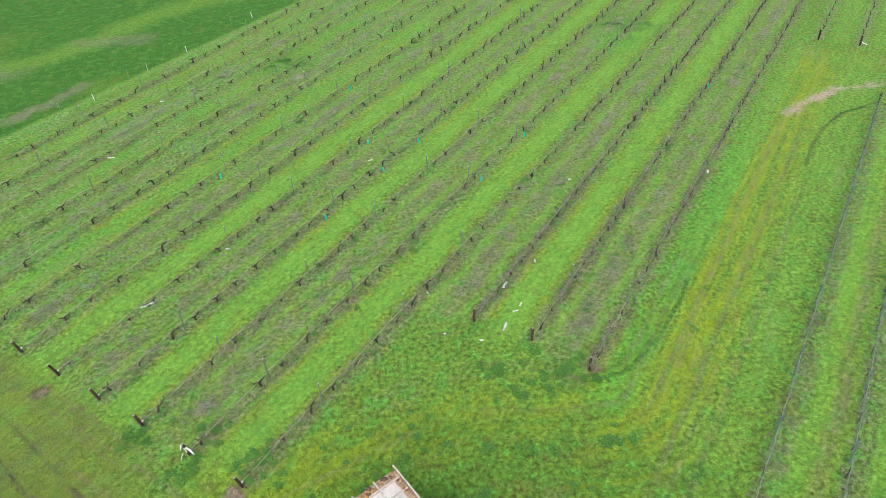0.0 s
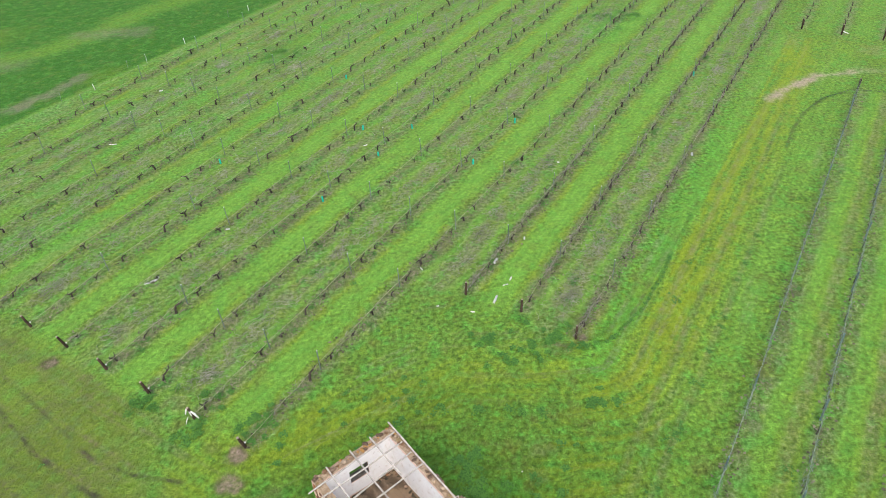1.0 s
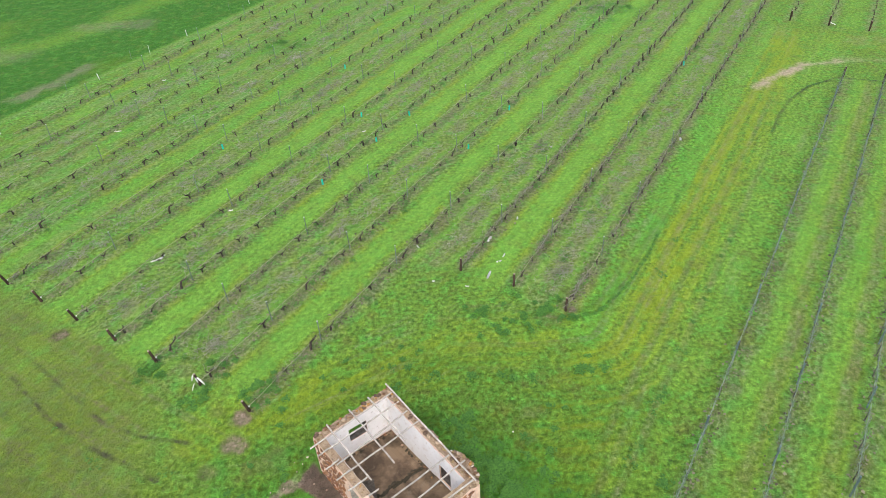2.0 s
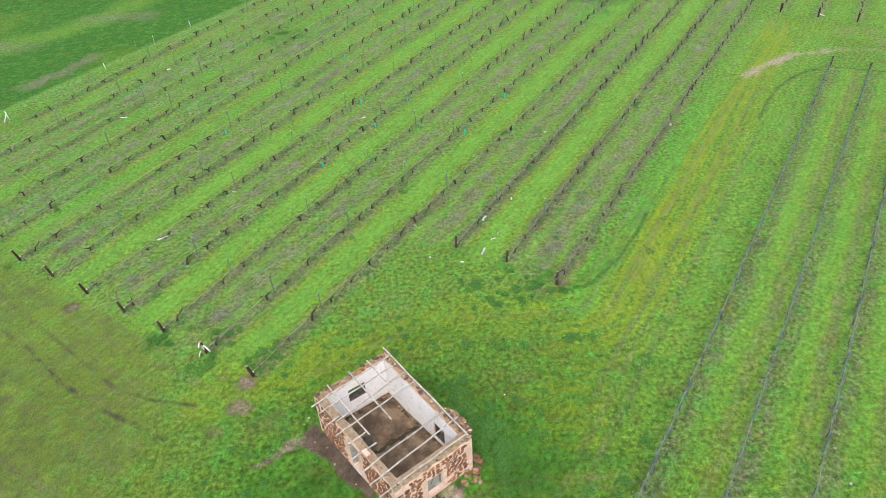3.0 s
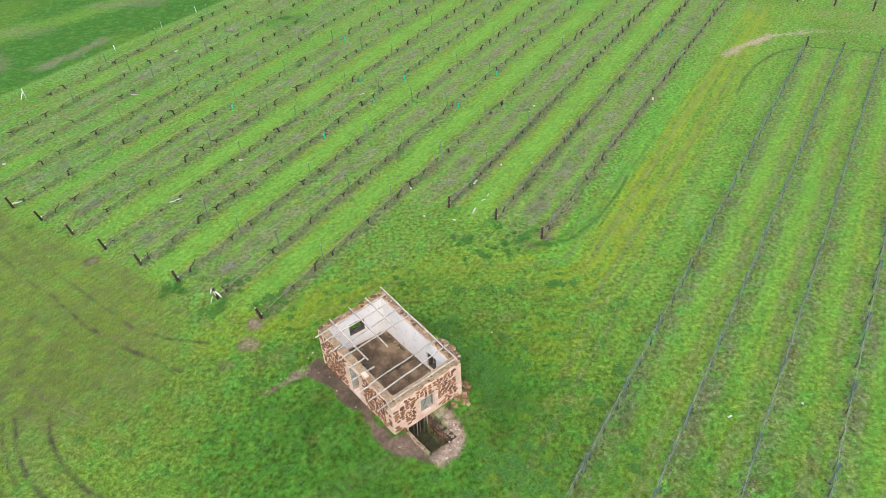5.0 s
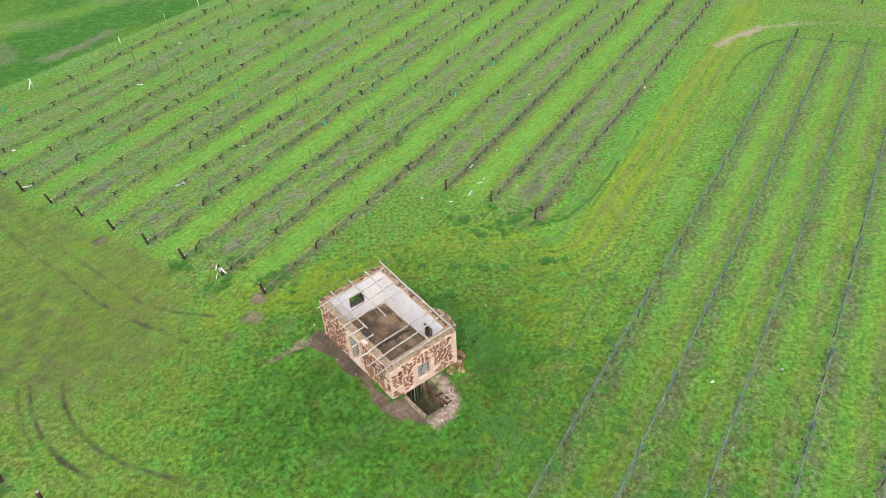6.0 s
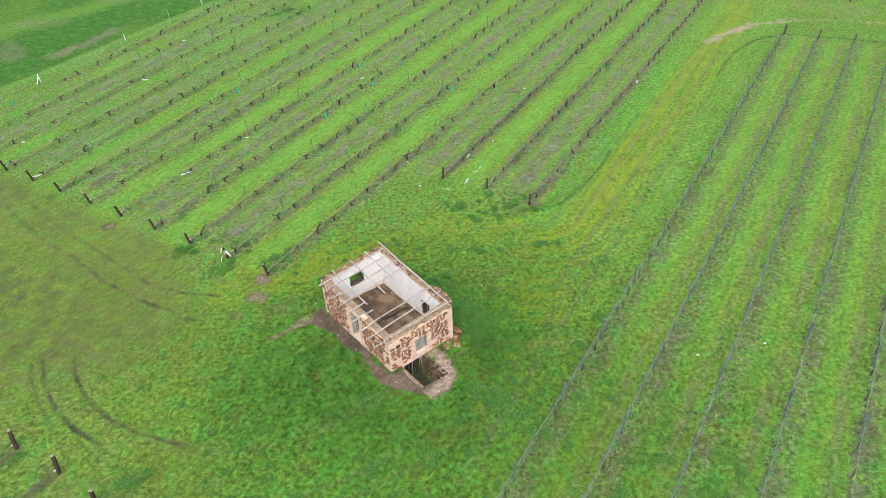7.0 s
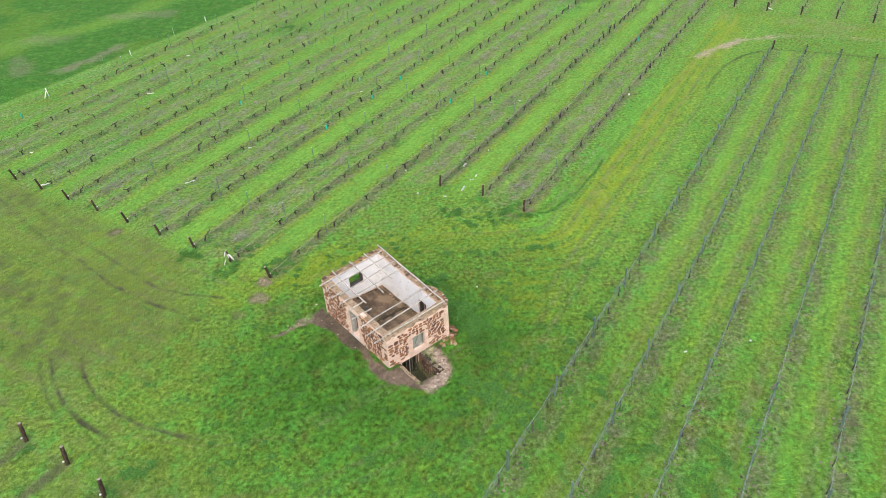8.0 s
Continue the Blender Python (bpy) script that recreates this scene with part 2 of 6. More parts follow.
def mortar_material():
    t = Tree("pink_lime_mortar", 0.95, 0.0, 0.15)
    n, m = t.noise(2.2, 4, 0.6), t.noise(26, 3)
    colour = t.mix(t.span(n, 0.35, 0.65), (0.66, 0.47, 0.37), (0.78, 0.61, 0.50))
    colour = t.mix(t.span(t.noise(5, 4), 0.55, 0.72, 0, 0.6), colour, (0.46, 0.33, 0.23))
    colour = t.mix(1.0, colour, t.grey(t.span(m, 0.3, 0.7, 0.8, 1.2)), "MULTIPLY")
    t.bump(t.math("ADD", n, m), 0.6, 0.02)
    return t.done(colour)


def crown_material():
    t = Tree("weathered_wall_top", 0.95, 0.0, 0.15)
    n, m = t.noise(3.5, 4, 0.65), t.noise(20, 4, 0.7)
    colour = t.mix(t.span(n, 0.35, 0.65), (0.28, 0.205, 0.135), (0.42, 0.325, 0.225))
    colour = t.mix(t.span(m, 0.50, 0.64, 0, 0.8), colour, (0.17, 0.105, 0.065))
    colour = t.mix(t.span(t.noise(34, 2), 0.6, 0.7, 0, 0.7), colour, (0.56, 0.46, 0.35))
    t.bump(m, 0.9, 0.04)
    return t.done(colour)


def plaster_material():
    t = Tree("whitewashed_plaster", 0.9, 0.0, 0.2)
    n = t.noise(1.4, 5, 0.6)
    colour = t.mix(t.span(n, 0.3, 0.7), (0.78, 0.76, 0.74), (0.86, 0.85, 0.84))
    colour = t.mix(t.span(t.noise(3.2, 5, 0.7), 0.56, 0.72, 0, 0.65), colour, (0.55, 0.45, 0.36))
    colour = t.mix(t.span(t.noise(9, 4), 0.65, 0.72, 0, 0.75), colour, (0.26, 0.20, 0.15))
    t.bump(t.noise(14, 4), 0.3, 0.01)
    return t.done(colour)


def floor_material():
    t = Tree("dirty_floor_boards", 0.9, 0.0, 0.2)
    n, m = t.noise(0.9, 5, 0.6), t.noise(7, 4, 0.6)
    colour = t.mix(t.span(n, 0.40, 0.60), (0.088, 0.063, 0.043), (0.235, 0.166, 0.106))
    colour = t.mix(t.span(t.noise(0.8, 5, 0.65), 0.50, 0.66, 0, 0.8), colour, (0.060, 0.046, 0.030))
    colour = t.mix(1.0, colour, t.grey(t.span(t.random(), 0, 1, 0.88, 1.10)), "MULTIPLY")
    colour = t.mix(t.span(t.noise(2.6, 5, 0.7), 0.54, 0.68, 0, 0.5), colour, (0.235, 0.185, 0.135))
    t.bump(m, 0.5, 0.01)
    return t.done(colour)


MORTAR, CROWN, PLASTER, FLOORING = mortar_material(), crown_material(), plaster_material(), floor_material()
DAMP_SHADED = plain("damp_shaded_earth", (0.030, 0.028, 0.016), (0.070, 0.058, 0.038), 3, 0.9, bump=0.6, distance=0.02)
PALE_STONE = stone_material("pale_limestone", ((0.40, 0.33, 0.27), (0.30, 0.22, 0.165), (0.52, 0.46, 0.39), (0.24, 0.16, 0.115)))
# damp stone, darkened further so that its colour carries the shade of the pit
PIT_SHADED_STONE = stone_material("damp_shaded_pit_stone", ((0.10, 0.052, 0.034), (0.075, 0.045, 0.032), (0.15, 0.085, 0.055), (0.06, 0.04, 0.03)))
DUSTY = Tree("dusty_glass", 0.75, 0.0, 0.25)
DUSTY.skin.inputs["Alpha"].default_value = 0.85
DUSTY = DUSTY.done((0.36, 0.38, 0.32))

# ---- plan of the vineyard: u runs along the rows, v across them ----
TURN = radians(53.3)
ALONG, ACROSS = (math.cos(TURN), math.sin(TURN)), (math.sin(TURN), -math.cos(TURN))
TURN_R = radians(52.0)
ALONG_R, ACROSS_R = (math.cos(TURN_R), math.sin(TURN_R)), (math.sin(TURN_R), -math.cos(TURN_R))


def old_v(k, u):
    """Where row k of the old block lies across the plan."""
    if k < 3:
        return -0.23 - 3.62 * k
    return -11.55 - 3.53 * (k - 3) + (0.35 - 0.30 * (k - 3)) * (u - 3) / 44


def old_at(k, u):
    v = old_v(k, u)
    return Vector((u * ALONG[0] + v * ACROSS[0], u * ALONG[1] + v * ACROSS[1], 0))


def young_at(i, u):
    v = 8.65 + 3.19 * i - 0.006 * max(u - 20, 0)
    return Vector((u * ALONG_R[0] + v * ACROSS_R[0], u * ALONG_R[1] + v * ACROSS_R[1], 0))


def far_at(i, u):
    v = 3.12 + 3.77 * i
    return Vector((u * ALONG[0] + v * ACROSS[0], u * ALONG[1] + v * ACROSS[1], 0))


OLD_START = [17.6, 18.1, 17.9] + [3.0] * 11 + [15.4]
OLD_POSTS = [8.9, 16.4, 23.5, 30.6, 38.6, 46.6, 54.7, 63.0, 70.5, 78.4, 86.3]
YOUNG_POSTS = [-30.1, -24.6, -19.0, -13.5, -7.9, -2.6, 2.6, 7.7, 12.8, 18.4, 23.4, 29.0, 34.7, 40.6, 46.4, 52.0]
ROW_END = 96.0
LANE_GROWTH = (0.6, 0.15, 0.1, 0.75, 0.55, 0.3, 0.4, 0.4)

# the hut's plan: a runs along its window wall, b along its door wall
HA, HB, LA, LB, THICK = Vector((0.8585, 0.5127, 0)), Vector((-0.5619, 0.8272, 0)), 4.13, 6.41, 0.42


def hut_at(a, b, z=0.0):
    return HA * a + HB * b + Vector((0, 0, z))


def hut_top(a, b):
    return 2.25 + 0.27 * a / LA + 0.37 * b / LB + 0.11 * a * b / LA / LB


def near_line(x, y, points):
    """The distance from a bent line."""
    best = np.full(x.shape, 1e9)
    for (ax, ay), (bx, by) in zip(points, points[1:]):
        dx, dy = bx - ax, by - ay
        t = np.clip(((x - ax) * dx + (y - ay) * dy) / (dx * dx + dy * dy), 0, 1)
        best = np.minimum(best, np.hypot(x - ax - t * dx, y - ay - t * dy))
    return best


def inside(x, y, points):
    """How far inside a shape: a signed distance, plus within."""
    hit = np.zeros(x.shape, bool)
    for (ax, ay), (bx, by) in zip(points, points[1:] + points[:1]):
        cut = (ay > y) != (by > y)
        hit ^= cut & (x < (bx - ax) * (y - ay) / ((by - ay) or 1e-9) + ax)
    return np.where(hit, 1, -1) * near_line(x, y, points + points[:1])


PIT = [(0.62, 0.42), (0.3, 1.5), (1.0, 2.1), (1.70, 1.0), (1.92, 0.58), (2.30, -0.10), (2.72, -0.62), (1.66, -1.12), (0.98, -0.25)]
APRON = [(-4.9, 4.75), (-4.5, 5.2), (-4.0, 5.7), (-3.3, 5.3), (0.0, 0.0), (0.8, 0.1), (1.6, -1.1), (2.7, -0.6), (2.3, 0.9), (2.9, 1.45), (3.3, 0.3), (3.42, -0.9), (2.95, -1.65), (2.0, -2.05),
         (1.4, -1.8), (0.6, -1.3), (-0.1, -1.25), (-0.75, -0.75), (-1.35, 0.05), (-1.5, 0.9), (-1.8, 1.5), (-2.65, 2.2), (-3.05, 2.95), (-3.45, 3.55), (-4.2, 4.1), (-4.8, 4.35)]
RIM = [(u * ALONG[0] + v * ACROSS[0], u * ALONG[1] + v * ACROSS[1]) for u, v in ((80, 0.6), (17.0, 0.6), (15.4, -1.5), (13.0, -6.0), (2.6, -11.5), (2.4, -60.0))]
TURNING_RUTS = [([(-19.99, 3.42), (-19.65, 2.48), (-18.6, 0.61), (-17.29, -1.13)], 0.13, 0.75), ([(-19.44, 3.66), (-18.68, 1.74), (-17.65, 0.2), (-16.13, -1.45), (-14.5, -2.6)], 0.14, 0.9),
                ([(-17.87, 4.16), (-17.33, 2.4), (-16.05, 0.53), (-14.36, -1.17), (-12.75, -2.15), (-11.25, -2.86), (-9.6, -3.56)], 0.14, 0.95)]
ROW_END_RUTS = [([(-31.5, 24.6), (-26.8, 19.3), (-23.9, 16.0), (-20.75, 13.3), (-17.9, 10.3), (-15.1, 8.1), (-13.2, 6.95), (-11.4, 5.8)], 0.15, 0.88),
                ([(-29.5, 23.4), (-26.8, 21.3), (-23.3, 17.5), (-20.3, 14.7), (-17.55, 12.1), (-14.8, 9.5), (-12.7, 8.5), (-10.1, 7.7)], 0.14, 0.8)]
FAR_RUTS = [([(9.1, 13.66), (11.7, 14.33), (14.2, 15.85), (16.3, 18.9), (17.8, 20.9)], 0.12, 0.35), ([(41.2, 40.2), (38.3, 39.2), (35.8, 37.3), (33.5, 34.8), (31.5, 32.0)], 0.13, 0.75),
            ([(41.5, 40.6), (45.0, 38.9), (50.0, 36.2), (58.0, 32.0)], 0.14, 0.45)]
BARE = [((-5.1, 4.55), 0.5, 0.8), ((-5.7, 4.15), 0.42, 0.75), ((-6.15, 3.85), 0.5, 0.95), ((-6.7, 3.6), 0.35, 0.7), ((-9.0, 5.9), 0.7, 0.5), ((-7.7, 8.9), 0.8, 0.85), ((-7.9, 7.3), 0.9, 0.75), ((-19.4, 16.6), 0.75, 0.85), ((-16.9, 15.1), 0.7, 0.35), ((-16.4, 13.9), 0.5, 0.35), ((10.7, 14.3), 0.5, 0.8), ((9.3, 13.6), 0.8, 0.4),
        ((-9.2, 9.5), 0.6, 0.3), ((-6.2, 6.2), 1.2, 0.3), ((-22.6, 18.7), 0.7, 0.3), ((7.1, 7.3), 0.8, 0.25), ((6.4, 6.0), 0.7, 0.2)]
WEEDY_HUT = [((4.6, 4.6), 2.0, 0.8), ((5.4, 2.0), 2.0, 0.8), ((2.4, 7.0), 1.6, 0.6), ((4.6, -0.8), 1.4, 0.5), ((6.6, 0.2), 1.4, 0.3), ((-4.3, 1.0), 2.6, 0.5), ((-2.0, -1.8), 2.4, 0.45), ((-6.0, 2.2), 1.6, 0.35), ((1.0, -4.0), 2.2, 0.25), ((4.0, -4.2), 2.4, 0.28)]
WEEDY_FIELD = [((-13.4, -5.7), 1.3, 0.8), ((-12.6, -5.2), 1.0, 0.9), ((10.0, 15.4), 1.0, 0.8), ((9.0, 14.2), 1.6, 0.5), ((3.4, 5.8), 1.5, 0.9), ((5.0, 18.3), 0.6, 0.5), ((7.6, 16.4), 0.8, 0.75), ((27.3, 62.0), 3.2, 0.85), ((-10.3, 59.0), 3.4, 0.6), ((13.5, 17.4), 1.6, 0.4),
               ((9.5, 8.0), 3.5, 0.3), ((4.5, 9.5), 2.5, 0.25), ((13.0, 6.0), 2.5, 0.25), ((-13.6, 13.0), 0.8, 0.8), ((-10.3, 10.9), 0.9, 0.8), ((-6.4, 10.6), 1.2, 0.75), ((-7.0, -1.0), 2.6, 0.35), ((0.5, 11.0), 2.0, 0.3), ((8.5, -4.0), 1.6, 0.2)]


def masks_at(x, y):
    """The kinds of ground at places of the plan, each 0 to 1."""
    u, v = x * ALONG[0] + y * ALONG[1], x * ACROSS[0] + y * ACROSS[1]
    ur, vr = x * ALONG_R[0] + y * ALONG_R[1], x * ACROSS_R[0] + y * ACROSS_R[1]
    wob = (cloud(x, y, 2.2, 5) - 0.5) * 0.7
    big, med, small = cloud(x, y, 9, 11), cloud(x, y, 3, 23), cloud(x, y, 0.8, 31)
    streak = lattice(u / 2.6, v / 0.17, 41)
    streak_r = lattice(ur / 2.6, vr / 0.17, 43)
    # wheel lines run round the edge of the old block
    rim = near_line(x, y, RIM)
    flow = lattice(rim / 0.34 + 0.5 * wob, (u - v) / 9.0, 47) * 0.6 + lattice(rim / 0.13 + 0.3 * wob, (u - v) / 5.0, 49) * 0.4
    around = ramp(np.minimum(8.2 - vr, 45 - rim), 0, 1) * np.maximum(ramp(v, 0.3, 1.0), ramp(u, np.where(v > -9.5, 17.5, 2.6), np.where(v > -9.5, 16, 1.6)))
    lush, litter, dark = np.zeros(x.shape), np.zeros(x.shape), np.zeros(x.shape)
    yellow, soil, mud = np.zeros(x.shape), np.zeros(x.shape), np.zeros(x.shape)
    # old block: trodden lanes, litter under the vines, prunings in every second lane
    for k in range(15):
        vk = old_v(k, u)
        on = ramp(u, OLD_START[k] - 0.6, OLD_START[k] + 0.6)
        d = np.abs(v - vk + wob * 0.5)
        litter = np.maximum(litter, on * ramp(d, 0.95, 0.3) * (0.10 + 0.95 * small))
        soil = np.maximum(soil, on * ramp(d, 0.65, 0.1) * ramp(med + 0.25 * (small - 0.5), 0.45, 0.70) * 0.38)
        dark = np.maximum(dark, on * ramp(d, 0.75, 0.3) * ramp(small, 0.55, 0.75) * 0.6)
        if k < 14:
            mid = (vk + old_v(k + 1, u)) / 2
            d = np.abs(v - mid + wob)
            on = ramp(u, max(OLD_START[k], OLD_START[k + 1]) - 2.5, max(OLD_START[k], OLD_START[k + 1]) + 1)
            if k % 2:
                lush = np.maximum(lush, on * ramp(d, 1.35, 0.45) * (0.74 + 0.5 * (med - 0.3) + 0.3 * (streak - 0.5)))
                yellow = np.maximum(yellow, on * ramp(np.abs(d - 1.15), 0.5, 0.1) * 0.6 * ramp(cloud(x, y, 5, 37), 0.35, 0.65))
            else:
                lush = np.maximum(lush, on * ramp(np.abs(d - 0.95), 0.5, 0.15) * (0.42 + 0.7 * (med - 0.3)))
                litter = np.maximum(litter, on * ramp(d, 1.15, 0.3) * (0.26 + 0.6 * ramp(small + med, 0.75, 1.3)))
                yellow = np.maximum(yellow, on * ramp(d, 1.2, 0.5) * 0.4 * med)
    # towards the pasture the lanes are overgrown
    outer = ramp(v, -26, -40)
    lush, litter, soil = lush * (1 - 0.6 * outer * ramp(med, 0.25, 0.55)), np.maximum(litter * (1 - 0.3 * outer), 0.5 * outer * ramp(u, 2, 6) * ramp(lattice(u / 3.0, v / 0.7, 59) + 0.5 * (small - 0.5), 0.35, 0.8)), soil * (1 - 0.6 * outer)
    # younger block
    for i in range(8):
        vk = 8.65 + 3.19 * i - 0.006 * np.maximum(ur - 20, 0)
        on = ramp(ur, 58.6, 57.6) * ramp(ur, -34, -30)
        d = np.abs(vr - vk - 0.35 + wob * 0.4)
        litter = np.maximum(litter, on * ramp(d, 0.85, 0.3) * (0.12 + 0.6 * small))
        soil = np.maximum(soil, on * ramp(d, 0.7, 0.2) * ramp(small + 0.4 * (med - 0.5), 0.48, 0.75) * (0.26 + 0.05 * i))
        dark = np.maximum(dark, on * ramp(d, 0.8, 0.3) * ramp(small, 0.45, 0.7) * 0.42)
        d = np.abs(vr - vk - 1.50 + 0.7 * wob)
        lush = np.maximum(lush, on * ramp(d, 1.0, 0.35) * (0.62 + 0.6 * (big - 0.4) + 0.3 * (streak_r - 0.5)) * (LANE_GROWTH[i] + (1 - LANE_GROWTH[i]) * ramp(ur, 2, 20)))
        dark = np.maximum(dark, on * ramp(np.abs(vr - vk - 1.6 + 0.7 * wob), 1.5, 0.8) * ramp(ur, 18, 0) * (0.55 - 0.5 * LANE_GROWTH[i]) * (0.5 + 0.9 * small))
        d = np.abs(vr - vk - 2.28 + 0.6 * wob)
        tan = on * ramp(d, 0.5, 0.12) * (0.30 + 0.9 * (cloud(x, y, 5, 97) - 0.3) + 0.3 * (streak_r - 0.5))
        litter, soil = np.maximum(litter, 0.8 * tan), np.maximum(soil, 0.30 * tan)
        yellow = np.maximum(yellow, on * ramp(d, 0.9, 0.3) * (0.25 + 0.6 * (med - 0.3)))
        lush = np.maximum(lush, on * ramp(np.abs(vr - vk - 2.85 + 0.5 * wob), 0.45, 0.15) * (0.35 + 0.6 * (med - 0.3)))
    for i in range(9):
        d = np.abs(v - (3.12 + 3.77 * i) + wob * 0.5)
        on = ramp(u, 69.6, 70.8)
        litter = np.maximum(litter, on * ramp(d, 0.8, 0.25) * 0.7)
        lush = np.maximum(lush, on * ramp(np.abs(v - (5.0 + 3.77 * i)), 1.2, 0.6) * 0.5)
    dark = np.maximum(dark, ramp(vr, 8, 12) * ramp(ur, 12, -4) * ramp(med + 0.5 * (small - 0.5), 0.35, 0.7) * 0.30)
    # headland between the blocks
    open_ = ramp(v, 0.6, 1.8) * ramp(vr, 8.2, 7.2) * ramp(u, 70, 66)
    lush = np.maximum(lush, open_ * ramp(np.abs(v - 1.6 + wob), 1.3, 0.4) * 0.6 * ramp(u, 10, 18))
    inner_edge = ramp(rim + 0.35 * wob, 1.65, 2.0)
    lush = np.maximum(lush, open_ * (1 - inner_edge) * ramp(u, 13, 16) * (0.55 + 0.5 * (med - 0.3)))
    dark = np.maximum(dark, ramp(np.abs(v - 1.4 + wob), 1.1, 0.3) * ramp(u, 16, 20) * ramp(u, 44, 34) * ramp(med, 0.35, 0.65) * 0.15)
    arc = near_line(x, y, [(8.0, 13.3), (10.2, 13.5), (12.3, 13.9), (14.7, 16.0), (16.8, 18.6), (18.0, 20.4), (21.0, 24.6)])
    dark = np.maximum(dark, 0.5 * ramp(arc + 0.12 * (small - 0.5), 0.2, 0.04))
    gold = ramp(v, 8.6 - 0.9 * ramp(u, 17, 26), 4.4 - 0.6 * ramp(u, 17, 26)) * (0.52 + 0.28 * ramp(u, 10, 20) + 0.45 * (med - 0.35) + 1.0 * (flow - 0.5)) * ramp(u, -2, 10)
    yellow = np.maximum(yellow, open_ * inner_edge * gold)
    lush = np.maximum(lush, open_ * ramp(v, 4.6, 6.2) * ramp(u, 2, 10) * (0.38 + 0.7 * (flow - 0.5) + 0.5 * (med - 0.4)))
    for line_v, u0, u1, w in ((6.45, -4, 40, 0.42), (3.3, 17, 52, 0.45), (4.9, 10, 50, 0.45), (5.6, 0, 20, 0.3)):
        line = w * ramp(np.abs(v - line_v + 0.25 * wob), 0.28, 0.08) * ramp(u, u0 - 2, u0 + 2) * ramp(u, u1 + 4, u1 - 4) * (0.4 + 0.9 * small)
        litter, soil = np.maximum(litter, 0.7 * line), np.maximum(soil, 0.6 * line)
    band = near_line(x, y, [(-10, 8.0), (-3, 10.2), (4, 12.4), (10, 12.4), (17, 17.5)])
    yellow = np.maximum(yellow, ramp(band + 2 * wob + 1.2 * (flow - 0.5), 3.0, 0.6) * (0.56 + 0.7 * (med - 0.3) + 0.25 * (small - 0.5)))
    yellow = yellow * (1 - around * 0.75 * ramp(flow, 0.6, 0.3))
    litter = np.maximum(litter, around * ramp(flow, 0.60, 0.84) * (0.10 + 0.36 * ramp(med, 0.35, 0.65)))
    soil = np.maximum(soil, around * ramp(flow, 0.66, 0.84) * ramp(big, 0.3, 0.6) * 0.24)
    west = ramp(x + 0.35 * y, -6, -13) * ramp(u, 3.2, 1.5) * (0.55 + 0.45 * ramp(y, -3, 6))
    yellow = np.maximum(yellow, west * (0.36 + 0.7 * (big - 0.25) + 0.3 * (small - 0.5) + 0.8 * (flow - 0.5)))
    litter = np.maximum(litter, west * (0.03 + ramp(med + 0.4 * (small - 0.5), 0.45, 0.75) * 0.24 + 0.30 * ramp(flow, 0.55, 0.8)))
    mud = np.maximum(mud, west * ramp(big + 0.5 * (small - 0.5), 0.36, 0.70) * (0.46 + 0.20 * ramp(x + 0.35 * y, -13, -20)))
    mud = np.maximum(mud, west * ramp(y, -3, 5) * (0.29 + 0.26 * small * ramp(med, 0.3, 0.6)))
    for low_v in (-17.0, -13.6, -10.6, -7.2):
        d = np.abs(v - low_v + 0.4 * wob)
        on = ramp(u, -12.3, -13.2)
        litter = np.maximum(litter, on * ramp(d, 0.7, 0.2) * (0.3 + 0.5 * small))
        mud = np.maximum(mud, on * ramp(d, 0.5, 0.15) * ramp(med, 0.35, 0.6) * 0.6)
        dark = np.maximum(dark, on * ramp(np.abs(d - 0.6), 0.5, 0.1) * 0.6 * ramp(small, 0.35, 0.6))
    far_head = ramp(u, 63, 66) * ramp(u, 70.5, 68) * ramp(v, 1, 4)
    yellow = np.maximum(yellow, far_head * 0.6 * med)
    litter = np.maximum(litter, far_head * ramp(med, 0.45, 0.7) * 0.5)
    # cool deep green where the grass grows rank
    far_out = np.hypot(x + 0.5, (y + 1.0) * 1.1)
    emerald = ramp(far_out + 5 * (med - 0.5) + 4 * (flow - 0.5), 11.0, 4.0) * (0.40 + 1.1 * (cloud(x, y, 1.7, 83) - 0.35))
    emerald = np.maximum(emerald, ramp(np.hypot(x - 5.0, y - 2.5) + 3.0 * (small - 0.5) + 3.0 * (med - 0.5), 3.8, 1.2) * 0.75)
    emerald = np.maximum(emerald, ramp(np.hypot((x + 3.2) * 0.9, y + 0.2) + 4.5 * (med - 0.5) + 3.0 * (small - 0.5), 6.5, 2.0) * 0.75)
    emerald = np.maximum(emerald, (1 - inner_edge) * ramp(v, 0.1, 0.7) * ramp(u, 12, 15) * ramp(u, 62, 40) * (0.44 + 1.2 * (med - 0.45)))
    emerald = np.maximum(emerald, 0.6 * ramp(near_line(x, y, [(-6.0, 2.4), (-3.6, 1.0), (-1.8, -0.9), (-0.6, -2.0)]) + 1.6 * (small - 0.5) + 1.6 * (med - 0.5), 2.4, 0.5))
    for line, r in (([(27.3, 62.0), (24.0, 58.5)], 3.2), ([(-12.0, 57.5), (-5.0, 61.0)], 2.2), ([(-24, 46), (-16, 57)], 1.2)):
        emerald = np.maximum(emerald, (0.85 if r > 3 else 0.5) * ramp(near_line(x, y, line) + 2.0 * (med - 0.5) + 1.0 * (small - 0.5), r, r * 0.3))
    emerald = np.maximum(emerald, 0.75 * outer * ramp(lattice(u / 5.0, v / 1.1, 57) + 0.5 * (small - 0.5), 0.5, 0.85) * ramp(u, 2, 8))
